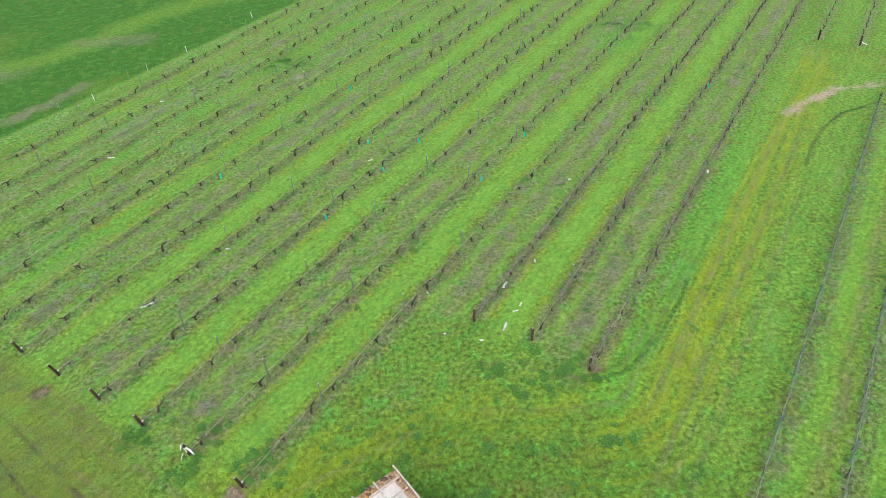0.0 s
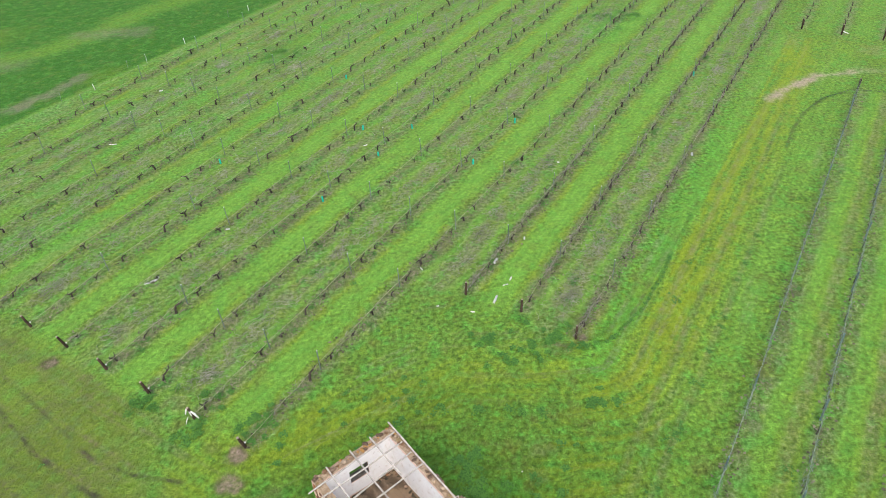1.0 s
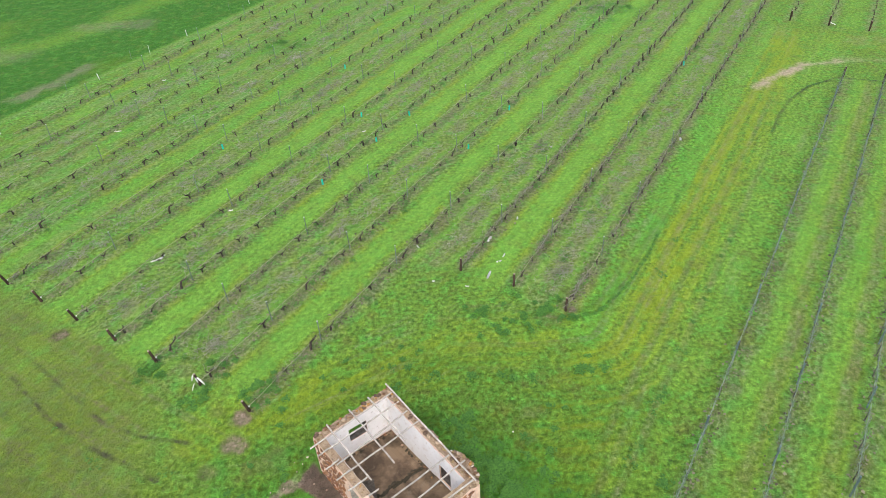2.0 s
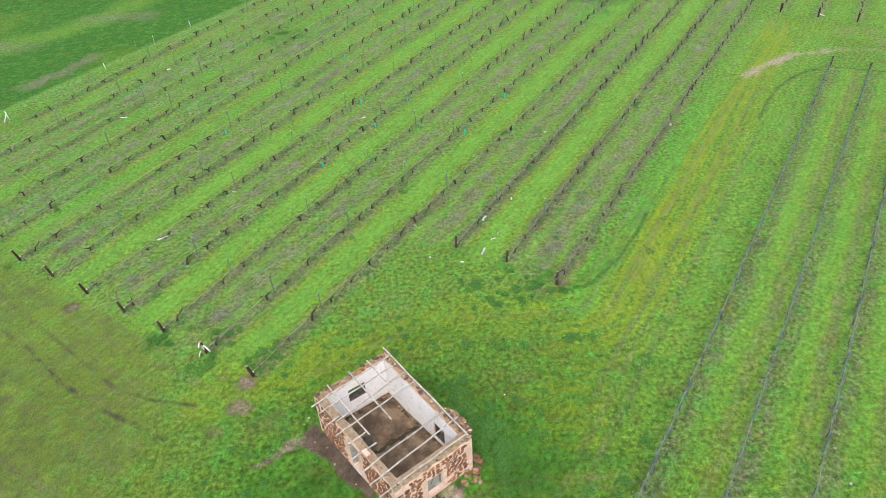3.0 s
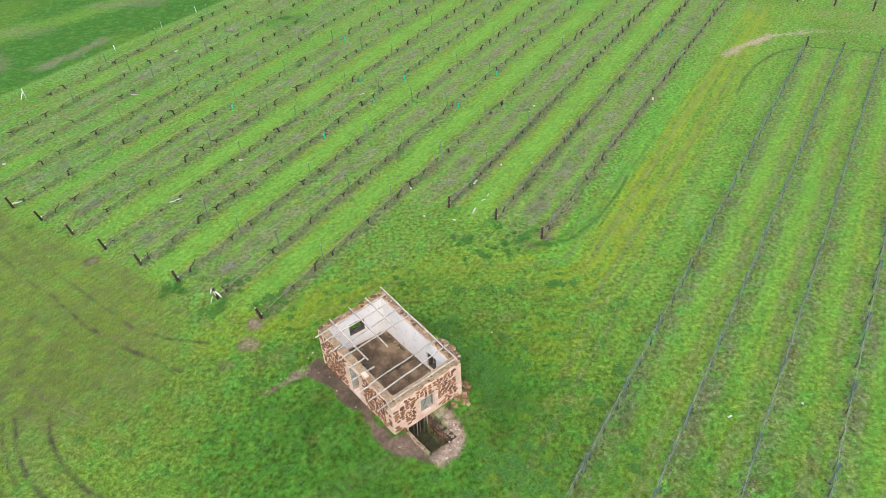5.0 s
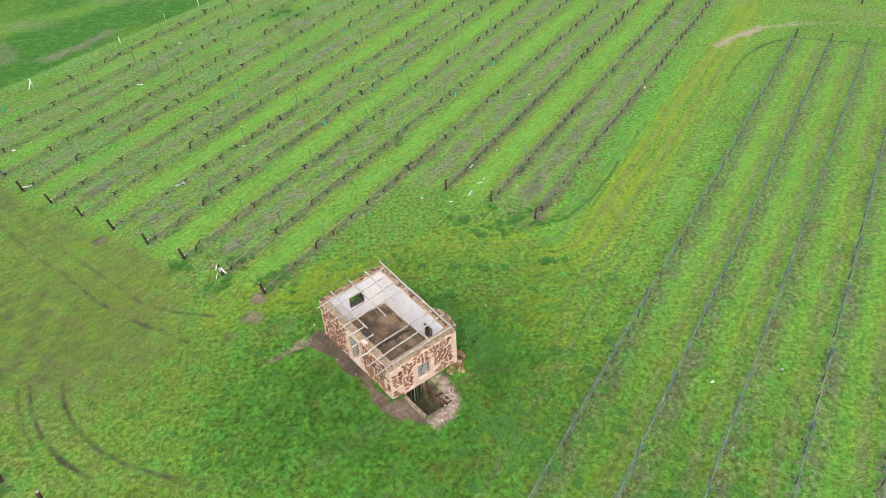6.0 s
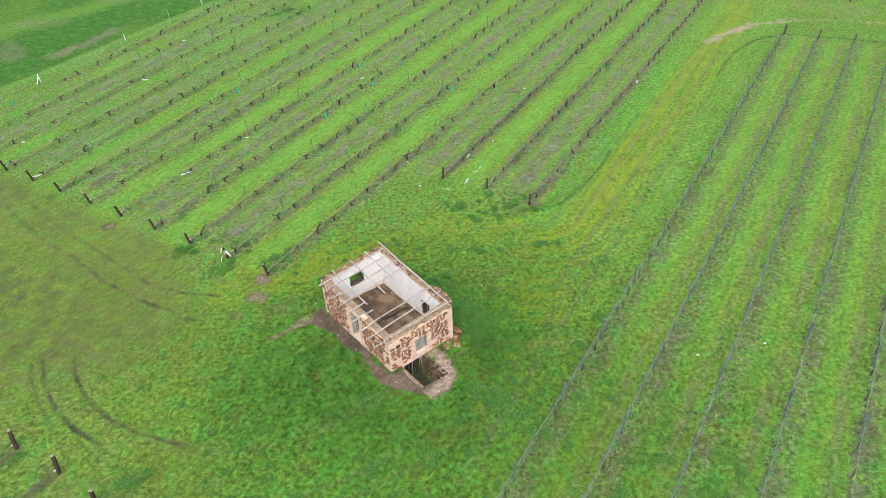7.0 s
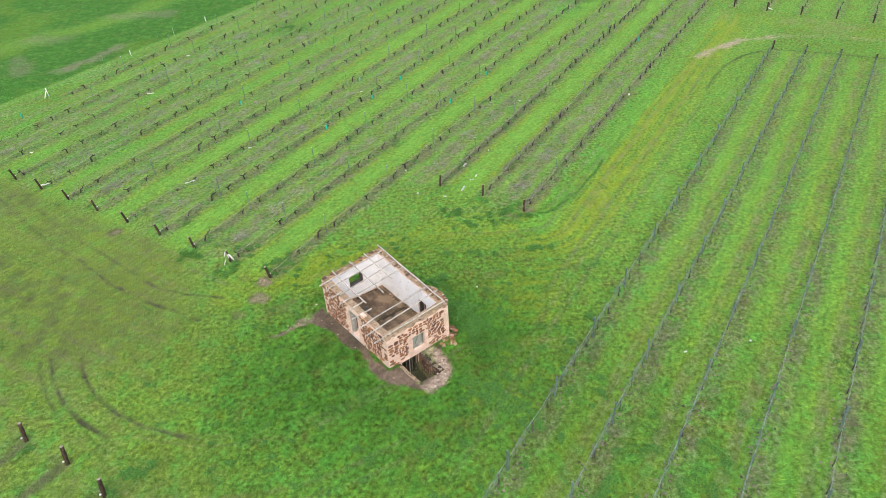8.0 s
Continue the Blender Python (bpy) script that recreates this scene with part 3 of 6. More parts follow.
    emerald = np.maximum(emerald, ramp(ur, -6, 4) * ramp(vr, 9, 12) * ramp(big, 0.5, 0.7) * ramp(med, 0.4, 0.7) * 0.4 + 0.4 * ramp(vr, 9, 11) * ramp(big, 0.55, 0.75) * ramp(ur, 2, -4))
    yellow = yellow * (1 - 0.4 * np.clip(emerald, 0, 1))
    # spring growth round the hut and in clumps
    for (cx, cy), r, w in WEEDY_HUT + WEEDY_FIELD:
        dark = np.maximum(dark, w * 0.9 * ramp(np.hypot(x - cx, y - cy) + 1.6 * (small - 0.5) * r + 1.2 * (med - 0.5) * r, r * 1.35, r * 0.2))
    dark = np.maximum(dark, ramp(small, 0.68, 0.8) * ramp(big, 0.4, 0.65) * 0.25)
    dark = np.maximum(dark, ramp(np.hypot(x - 1, y + 1), 15, 6) * (0.03 + 0.14 * ramp(med + 0.3 * (small - 0.5), 0.4, 0.7)))
    lush = np.maximum(lush, ramp(np.hypot(x + 2, y + 3), 16, 6) * 0.35 * ramp(med, 0.3, 0.7))
    # pasture past the last row
    edge = v + 55.4 - 0.012 * (u - 30) + 0.4 * wob
    pasture = ramp(edge, 0.5, -0.5)
    lush = lush * (1 - pasture) + 0.5 * ramp(np.abs(edge), 0.7, 0.1) + 0.30 * pasture * ramp(np.abs(v + 70 + 6 * (big - 0.5) - 0.1 * (u - 30)) + 3 * (med - 0.5), 4.0, 0.5)
    litter, yellow, dark = litter * (1 - pasture), yellow * (1 - pasture) + pasture * np.maximum(0.25 * ramp(big, 0.5, 0.8), 0.20 * ramp(np.abs(v + 70 + 5 * (big - 0.5) - 0.1 * (u - 30)), 2.6, 0.3)), dark * (1 - pasture)
    for line, r, w in (([(-34.2, 51.6), (-32.0, 55.0), (-30.0, 57.7)], 1.6, 0.95), ([(-30.6, 58.3), (-29.6, 59.6)], 0.7, 0.3), ([(-42.2, 63.0), (-38.6, 62.2)], 2.8, 0.45), ([(-41.2, 56.5), (-39.4, 51.5)], 1.8, 0.5), ([(-34.5, 70.5), (-27.5, 70.0)], 2.2, 0.55)):
        worn = w * ramp(near_line(x, y, line) + 1.6 * wob + 1.4 * (small - 0.5) + 2.0 * (med - 0.5), r, 0.0)
        litter, soil = np.maximum(litter, worn), np.maximum(soil, 0.35 * worn)
    litter = np.maximum(litter, ramp(np.abs(edge - 0.2), 0.4, 0.1) * 0.35)
    # bare ground, ruts and the sandy bend
    red = np.zeros(x.shape)
    for (cx, cy), r, w in BARE:
        if w >= 0.75:
            red = np.maximum(red, 0.34 * ramp(np.hypot(x - cx, (y - cy) * 1.2) + 1.2 * (small - 0.5) * r, 0.7 * r, 0.1 * r))
        soil = np.maximum(soil, w * ramp(np.hypot(x - cx, (y - cy) * 1.2) + (small - 0.5) * r, r, r * 0.5))
    soil = np.maximum(soil, ramp(inside(x, y, APRON) + 0.45 * (small - 0.5) + 0.3 * (cloud(x, y, 0.35, 19) - 0.5), -0.06, 0.20))
    sand = near_line(x, y, [(34.2, 40.2), (37.0, 42.0), (40.5, 43.6), (44.5, 43.9), (49.0, 42.6), (56.0, 39.4)])
    sand = ramp(sand + 0.8 * (med - 0.5) + 0.7 * (small - 0.5), 0.75, 0.0) * (0.6 * ramp(x, 46, 42) + 0.32)
    sand = np.maximum(sand, 0.8 * ramp(near_line(x, y, [(2.35, 1.2), (2.75, 0.4), (3.1, -0.5), (2.8, -1.25), (2.1, -1.7)]) + 0.35 * (small - 0.5), 0.55, 0.15))
    sand = np.maximum(sand, red)
    sand = np.maximum(sand, 0.3 * ramp(near_line(x, y, [(-6.5, 3.7), (-5.2, 4.45), (-4.3, 5.2)]) + 0.8 * (small - 0.5), 0.3, 0.0))
    for line, r, w in TURNING_RUTS + ROW_END_RUTS + FAR_RUTS:
        mud = np.maximum(mud, 0.95 * w * ramp(near_line(x, y, line) + 0.16 * (small - 0.5), r * 1.5, r * 0.5) * (0.74 + 1.5 * (cloud(x, y, 0.9, 63) - 0.42)))
    # the pit floor takes the dark mud tone for its shade as well as damp
    deep = ramp(inside(x, y, PIT), 0.02, 0.12)
    soil = np.maximum(soil, ramp(inside(x, y, PIT) + 0.15 * (small - 0.5), -0.35, -0.15))
    mud, soil, sand = np.maximum(mud, deep), soil * (1 - deep), sand * (1 - deep)
    out = dict(emerald=emerald * (1 - pasture), sand=sand, lush=lush, litter=litter, dark=dark, yellow=yellow, soil=soil, mud=mud, pasture=pasture)
    return {key: np.clip(value, 0, 1) for key, value in out.items()}


def height_at(x, y, m):
    z = 0.05 * (cloud(x, y, 1.3, 71) - 0.5) + 0.10 * (cloud(x, y, 6, 73) - 0.5)
    z = z - 0.05 * m["mud"] - 0.02 * m["soil"] + 0.05 * m["dark"]
    away = ramp(np.hypot(x, y - 3.7), 3.0, 9.0)
    return z * (0.25 + 0.75 * away)


# ---- the ground: one sheet to the horizon ----
def steps(*runs):
    out = []
    for a, b, s in runs:
        out.append(np.arange(a, b - 1e-6, s))
    return np.concatenate(out + [[runs[-1][1]]])


gx = steps((-2600, -200, 400), (-200, -75, 12.5), (-75, -46, 0.5), (-46, -24, 0.2), (-24, 5, 0.1), (5, 46, 0.2), (46, 82, 0.5), (82, 207, 12.5), (207, 2607, 400))
gy = steps((-2600, -220, 340), (-220, -60, 10), (-60, -20, 0.5), (-20, -5, 0.2), (-5, 14.0, 0.1), (14.0, 36.0, 0.2), (36, 96, 0.4), (96, 216, 12), (216, 2616, 400))
X, Y = np.meshgrid(gx, gy)
x, y = X.ravel(), Y.ravel()
masks = masks_at(x, y)
z = height_at(x, y, masks)
hole = inside(x, y, PIT)
z = np.where(hole > 0.0, -1.2 + 0.06 * cloud(x, y, 0.6, 3), z)
nx, ny = len(gx), len(gy)
idx = np.arange(nx * ny).reshape(ny, nx)
quads = np.stack([idx[:-1, :-1], idx[:-1, 1:], idx[1:, 1:], idx[1:, :-1]], -1).reshape(-1, 4)
ground = part("ground", mesh_from("ground", np.stack([x, y, z], 1), quads, masks, True), TURF)
tagged(ground, "patchy green grass with mown lanes, litter and bare soil", "ground", kind="structure")

# ---- grass blades ----
rng = np.random.default_rng(4)


def scatter(n, spread=0.55):
    """Places over the ground that is looked at, thinner with distance."""
    y = -20 + 114 * rng.random(n) ** (1 / spread)
    x = 1.5 + (2 * rng.random(n) - 1) * (27 + np.maximum(y + 14, -3) * 0.52)
    return x, y


def grass(n):
    gxs, gys = scatter(n, 0.72)
    behind = rng.random((2, 45000))
    gxs, gys = np.append(gxs, -30 + 62 * behind[0]), np.append(gys, -14 - 34 * behind[1])
    near = rng.normal(0, 1, (2, 80000))
    gxs, gys = np.append(gxs, 0.5 + 5.6 * near[0]), np.append(gys, 0.4 + 4.6 * near[1])
    n = len(gxs)
    m = masks_at(gxs, gys)
    keep = (rng.random(n) > 1.1 * np.maximum(np.maximum(m["soil"], m["mud"]), m["sand"])) & (inside(gxs, gys, PIT) < -0.1)
    hut = (gxs * HA.x + gys * HA.y > -0.05) & (gxs * HA.x + gys * HA.y < LA) & (gxs * HB.x + gys * HB.y > 0) & (gxs * HB.x + gys * HB.y < LB)
    keep &= ~hut & (m["pasture"] < 0.3 * rng.random(n))
    gxs, gys = gxs[keep], gys[keep]
    m = {key: value[keep] for key, value in m.items()}
    n = len(gxs)
    base = height_at(gxs, gys, m) - 0.01
    tall = (0.05 + 0.05 * rng.random(n)) * (1 + 0.7 * m["dark"] + 0.15 * m["emerald"] + 0.3 * m["litter"]) * (0.8 + 0.8 * cloud(gxs, gys, 1.1, 91))
    rank = np.maximum(m["emerald"], m["dark"]) * (1 - m["pasture"])
    tall = tall * (1 + 0.5 * rank * ramp(cloud(gxs, gys, 0.55, 93), 0.35, 0.75))
    comb = 12.6 * cloud(gxs, gys, 1.6, 95, 2)
    co, tri = np.zeros((n, 3, 3, 3), np.float32), np.arange(n * 9).reshape(-1, 3)
    for b in range(3):
        a = np.where(rng.random(n) < 0.65 * rank, comb + rng.normal(0, 0.5, n), rng.random(n) * 2 * np.pi)
        lean = (0.3 + 0.9 * rng.random(n)) * tall
        half = 0.011 + 0.013 * rng.random(n)
        ox, oy = 0.05 * (rng.random(n) - 0.5), 0.05 * (rng.random(n) - 0.5)
        co[:, b, 0] = np.stack([gxs + ox - np.sin(a) * half, gys + oy + np.cos(a) * half, base], 1)
        co[:, b, 1] = np.stack([gxs + ox + np.sin(a) * half, gys + oy - np.cos(a) * half, base], 1)
        co[:, b, 2] = np.stack([gxs + ox + np.cos(a) * lean, gys + oy + np.sin(a) * lean, base + tall * (0.7 + 0.5 * rng.random(n))], 1)
    return mesh_from("grass", co.reshape(-1, 3), tri, {key: np.repeat(value, 9) for key, value in m.items()})


tagged(part("grass", grass(230000), BLADES), "short tufted green grass over the whole field", "grass", kind="stuff")

# ---- the ruined hut ----
def group_part(name, parent, label):
    """A part that only holds sub-parts."""
    ob = new(name)
    ob.empty_display_size = 0.2
    ob.parent = parent
    return tagged(ob, label)


def thing(name, label, category, at=(0, 0, 0), group="", kind=""):
    ob = new(name)
    ob.location = at
    ob.empty_display_size = 0.2
    return tagged(ob, label, category, group, kind)


hut = thing("stone_hut", "roofless ruined hut of red rubble stone and pink mortar", "building")


def wall_mesh(place, length, thick, openings, top, foot=0.0, ragged=0.05, crown=None, seed=0, drop=0.0):
    """A wall of length, s along it, d into it, with openings (s0, s1, z0, z1) cut through and an uneven top."""
    ss = sorted({0.0, length, *[o[0] for o in openings], *[o[1] for o in openings]})
    full = []
    for a, b in zip(ss, ss[1:]):
        n = max(1, round((b - a) / 0.22))
        full += [a + (b - a) * i / n for i in range(n)]
    ss = full + [length]
    lowest = min(top(s) for s in ss) - 0.12 - 1.3 * drop
    zs = sorted({foot, lowest, *[o[2] for o in openings if o[2] > foot], *[min(o[3], lowest) for o in openings]})
    full = []
    for a, b in zip(zs, zs[1:]):
        n = max(1, round((b - a) / 0.3))
        full += [a + (b - a) * i / n for i in range(n)]
    zs = full + [zs[-1], None]
    rows = random.Random(seed)
    crest = [top(s) + ragged * (2 * rows.random() - 1) for s in ss]
    bm = bmesh.new()
    made = {}

    def vert(i, j, k):
        if (i, j, k) not in made:
            z = crest[i] if zs[j] is None else zs[j]
            d = thick * k
            if zs[j] is None:
                z -= 0.03 * rows.random() + (drop * (0.7 + 0.6 * rows.random()) if k == 0 else 0)
                d += min(0.03, 0.1 * thick) * (1 - 2 * k) + min(0.02, 0.2 * thick) * (rows.random() - 0.5)
            made[i, j, k] = bm.verts.new(place(ss[i], d, z))
        return made[i, j, k]

    def solid(i, j):
        if not (0 <= i < len(ss) - 1 and 0 <= j < len(zs) - 1):
            return False
        s, z = (ss[i] + ss[i + 1]) / 2, (zs[j] + (zs[j + 1] if zs[j + 1] is not None else crest[i])) / 2
        return not any(a < s < b and c < z < e for a, b, c, e in openings)

    for i in range(len(ss) - 1):
        for j in range(len(zs) - 1):
            if not solid(i, j):
                continue
            for k, turn in ((0, 1), (1, -1)):
                bm.faces.new([vert(i, j, k), vert(i + 1, j, k), vert(i + 1, j + 1, k), vert(i, j + 1, k)][::turn])
            for di, dj, e in ((-1, 0, ((i, j), (i, j + 1))), (1, 0, ((i + 1, j + 1), (i + 1, j))), (0, -1, ((i + 1, j), (i, j))), (0, 1, ((i, j + 1), (i + 1, j + 1)))):
                if not solid(i + di, j + dj):
                    (p, q), (r, t) = e
                    face = bm.faces.new([vert(p, q, 0), vert(r, t, 0), vert(r, t, 1), vert(p, q, 1)])
                    if crown is not None and dj == 1 and zs[j + 1] is None:
                        face.material_index = 1
    bmesh.ops.recalc_face_normals(bm, faces=bm.faces[:])
    mesh = bpy.data.meshes.new("wall")
    bm.to_mesh(mesh)
    bm.free()
    mesh.materials.append(MORTAR)
    if crown is not None:
        mesh.materials.append(crown)
    return mesh


WINDOW, CELLAR, DOOR = (1.62, 2.42, 0.42, 1.36), (0.80, 1.98, -2.2, -0.03), (2.76, 3.62, 0.26, 2.05)
BACK_WINDOW, SIDE_WINDOW = (1.55, 2.50, 1.32, 2.18), (1.42, 2.20, 0.62, 1.72)
window_place = lambda s, d, z: hut_at(s, d, z)
door_place = lambda s, d, z: hut_at(d, s, z)
back_place = lambda s, d, z: hut_at(s, LB - d, z)
side_place = lambda s, d, z: hut_at(LA - d, s, z)
window_wall = part("wall", wall_mesh(window_place, LA, THICK, [WINDOW, CELLAR], lambda s: hut_top(s, 0) + 0.06, -2.2, 0.03, CROWN, 1, 0.24), None, hut)
door_wall = part("wall", wall_mesh(lambda s, d, z: door_place(s + THICK, d, z), LB - THICK, THICK, [(DOOR[0] - THICK, DOOR[1] - THICK, DOOR[2], DOOR[3])], lambda s: hut_top(0, s + THICK) + 0.02, -0.3, 0.03, CROWN, 2, 0.08), None, hut)
back_wall = part("wall", wall_mesh(lambda s, d, z: back_place(s + THICK, d, z), LA - THICK, THICK, [(BACK_WINDOW[0] - THICK, BACK_WINDOW[1] - THICK, *BACK_WINDOW[2:])], lambda s: hut_top(s + THICK, LB), -0.3, 0.06, CROWN, 3), None, hut)
side_wall = part("wall", wall_mesh(lambda s, d, z: side_place(s + THICK, d, z), LB - 2 * THICK, THICK, [(SIDE_WINDOW[0] - THICK, SIDE_WINDOW[1] - THICK, *SIDE_WINDOW[2:])], lambda s: hut_top(LA, s + THICK), -0.3, 0.07, CROWN, 4), None, hut)


# the outer leaf of the side wall bulges out at its front end
bulge = bmesh.new()
rim = [(0.0, 0.12), (0.22, 0.35), (0.36, 0.80), (0.38, 1.25), (0.26, 1.70), (0.0, 2.05)]
low = [bulge.verts.new(hut_at(LA + 0.003 + 0.8 * o, b, -0.3)) for o, b in rim]
high = [bulge.verts.new(hut_at(LA + 0.003 + o, b, hut_top(LA, b) - 0.16 - 0.05 * (i % 2))) for i, (o, b) in enumerate(rim)]
for i in range(len(rim) - 1):
    bulge.faces.new((low[i], low[i + 1], high[i + 1], high[i]))
bulge.faces.new(high)
bulge.faces.new(low[::-1])
bulge.faces.new((low[0], high[0], high[-1], low[-1]))
bmesh.ops.recalc_face_normals(bulge, faces=bulge.faces[:])
part("bulge", bulge, CROWN, side_wall, "bulging rubble outer leaf")

# whitewashed plaster on the inner faces, a thin skin of its own
def plaster(place, length, openings, top, parent, seed):
    mesh = wall_mesh(place, length, 0.016, openings, top, 0.46, 0.03, None, seed)
    mesh.materials.clear()
    lowest = min(v.co.z for v in mesh.vertices)
    for v in mesh.vertices:
        if v.co.z < lowest + 0.01:
            v.co.z += 0.30 * max(0.0, float(cloud(np.array([v.co.x]), np.array([v.co.y]), 0.6, seed)[0]) - 0.38)
    part("plaster", mesh, PLASTER, parent, "stained white plaster")


inner = lambda o: (o[0] - THICK - 0.0, o[1] - THICK, o[2], o[3])
plaster(lambda s, d, z: back_place(s + THICK, THICK + 0.004 + d, z), LA - 2 * THICK, [inner(BACK_WINDOW)], lambda s: hut_top(s, LB) - 0.035, back_wall, 5)
plaster(lambda s, d, z: side_place(s + THICK, THICK + 0.004 + d, z), LB - 2 * THICK - 0.02, [inner(SIDE_WINDOW)], lambda s: hut_top(LA, s) - 0.04, side_wall, 6)
plaster(lambda s, d, z: door_place(s + THICK, THICK + 0.004 + d, z), LB - 2 * THICK - 0.02, [inner(DOOR)], lambda s: hut_top(0, s) - 0.09, door_wall, 7)
plaster(lambda s, d, z: window_place(s + THICK + 0.02, THICK + 0.004 + d, z), LA - 2 * THICK - 0.04, [inner(WINDOW)], lambda s: hut_top(s, 0) - 0.09, window_wall, 8)

# floor: broad worn boards on a bed
bed = bmesh.new()
for z in (0.10, 0.42):
    corners = [bed.verts.new(hut_at(a, b, z)) for a, b in ((THICK, THICK), (LA - THICK, THICK), (LA - THICK, LB - THICK), (THICK, LB - THICK))]
bed.verts.ensure_lookup_table()
v = bed.verts
for f in ((0, 1, 2, 3), (4, 5, 6, 7), (0, 1, 5, 4), (1, 2, 6, 5), (2, 3, 7, 6), (3, 0, 4, 7)):
    bed.faces.new([v[i] for i in f])
bmesh.ops.recalc_face_normals(bed, faces=bed.faces[:])
hut_floor = part("floor", bed, DAMP_SHADED, hut, "brown boarded floor littered with soil")
rnd = random.Random(12)
breadth = (LA - 2 * THICK) / 14
for i in range(14):
    for b0, b1 in ((THICK + 0.03, 3.16 + 0.10 * rnd.random()), (3.30 + 0.08 * rnd.random(), LB - THICK - 0.03 - 0.10 * rnd.random())):
        bm = bmesh.new()
        a0, a1 = THICK + 0.002 + i * breadth, THICK + (i + 1) * breadth - 0.002
        lift = 0.008 * rnd.random()
        low = [bm.verts.new(hut_at(a, b, 0.424)) for a, b in ((a0, b0), (a1, b0), (a1, b1), (a0, b1))]
        high = [bm.verts.new(hut_at(a, b, 0.452 + lift)) for a, b in ((a0, b0), (a1, b0), (a1, b1), (a0, b1))]
        bm.faces.new(high)
        for q in range(4):
            bm.faces.new((low[q], low[(q + 1) % 4], high[(q + 1) % 4], high[q]))
        part("floorboard", bm, FLOORING, hut_floor)


# roof battens that still lie across the walls
def batten(a0, b0, a1, b1, thick=0.031, lift=0.07, name="roof_beam"):
    p, q = hut_at(a0, b0, hut_top(a0, b0) + lift), hut_at(a1, b1, hut_top(a1, b1) + lift)
    way = (q - p).normalized()
    side = way.cross(Vector((0, 0, 1))).normalized()
    up = side.cross(way)
    bm = bmesh.new()
    rows = []
    n = 6
    for i in range(n + 1):
        c = p.lerp(q, i / n) + Vector((0, 0, -0.02 * math.sin(math.pi * i / n))) + side * 0.012 * math.sin(i * 2.1 + a0 * 7)
        rows.append([bm.verts.new(c + side * sx * thick + up * sz * thick * 0.9) for sx, sz in ((-1, -1), (1, -1), (1, 1), (-1, 1))])
    for r, s in zip(rows, rows[1:]):
        for k in range(4):
            bm.faces.new((r[k], r[(k + 1) % 4], s[(k + 1) % 4], s[k]))
    bm.faces.new(rows[0][::-1])
    bm.faces.new(rows[-1])
    bmesh.ops.recalc_face_normals(bm, faces=bm.faces[:])
    bevel(bm, 0.006)
    return part(name, bm, GREY_WOOD, hut, "silver-grey weathered timber")


for spec in ((-0.42, 5.86, 4.0, 5.95), (0.2, 5.33, 3.96, 5.35), (0.03, 4.43, 3.95, 4.69), (0.1, 3.84, 4.01, 3.93), (0.2, 1.65, 3.95, 1.74), (0.2, 0.90, 4.27, 1.12), (0.27, 0.16, 3.95, 0.20),
             (-0.36, 5.32, 0.22, 5.37), (-0.45, 4.55, 0.25, 4.60), (-0.40, 3.81, 0.3, 3.88), (-0.27, 3.09, 0.69, 3.11), (-0.55, 2.35, 0.74, 2.36), (-0.66, 1.54, 0.3, 1.62), (-0.68, 0.85, 0.25, 0.90), (-0.68, 0.12, 0.2, 0.18)):
    batten(*spec)
for spec in ((0.77, 6.40, 0.71, 2.84), (1.98, 6.42, 1.93, 2.87), (3.01, 6.40, 2.94, 3.46), (4.06, 6.51, 3.98, 0.06)):
    batten(*spec, 0.033, 0.13, "roof_batten")


# openings: timber linings, sills, panes, the door
def plank(name, place, s0, s1, d0, d1, z0, z1, material, parent, label="", soft=0.008):
    bm = bmesh.new()
    box(bm, s0, s1, d0, d1, z0, z1)
    bevel(bm, soft)
    for v in bm.verts:
        v.co = place(*v.co)
    bmesh.ops.recalc_face_normals(bm, faces=bm.faces[:])
    return part(name, bm, material, parent, label)


def lining(place, o, parent, material, d0=0.10, d1=0.32, w=0.055, foot=True):
    s0, s1, z0, z1 = o
    plank("jamb", place, s0 + 0.004, s0 + w, d0, d1, z0 + 0.004, z1 - 0.004, material, parent)
    plank("jamb", place, s1 - w, s1 - 0.004, d0, d1, z0 + 0.004, z1 - 0.004, material, parent)
    plank("head", place, s0 + w + 0.002, s1 - w - 0.002, d0, d1, z1 - w, z1 - 0.004, material, parent)
    if foot:
        plank("sill", place, s0 + w + 0.002, s1 - w - 0.002, d0 - 0.02, d1, z0 + 0.004, z0 + w, material, parent)


front_window = group_part("window", hut, "small grey timber window with a dusty cracked pane")
lining(window_place, WINDOW, front_window, FRAME_WOOD)
plank("pane", window_place, WINDOW[0] + 0.06, WINDOW[1] - 0.06, 0.20, 0.206, WINDOW[2] + 0.06, WINDOW[3] - 0.06, DUSTY, front_window, "dusty grey glass", 0.001)
plank("glazing_bar", lambda s, d, z: window_place(s + (z - 0.9) * 0.45, d, z), 2.0, 2.03, 0.17, 0.195, 0.62, 1.12, DARK_WOOD, front_window)
back = group_part("window", hut, "empty window opening lined with dark timber")
lining(back_place, BACK_WINDOW, back, DARK_WOOD, 0.02, 0.40, 0.03)
side = group_part("window", hut, "empty window opening lined with dark timber")
lining(side_place, SIDE_WINDOW, side, DARK_WOOD, 0.10, 0.36, 0.06)
# added dark panel: stands in for the black shade in half the opening
plank("shutter", side_place, SIDE_WINDOW[0] + 0.07, SIDE_WINDOW[0] + 0.50, 0.16, 0.19, SIDE_WINDOW[2] + 0.07, SIDE_WINDOW[3] - 0.07, DARK_WOOD, side, "dark panel standing in for the black half of the opening")
door = group_part("door", hut, "grey timber doorway with its door standing inwards")
lining(door_place, DOOR, door, GREY_WOOD, 0.02, 0.30, 0.09, False)
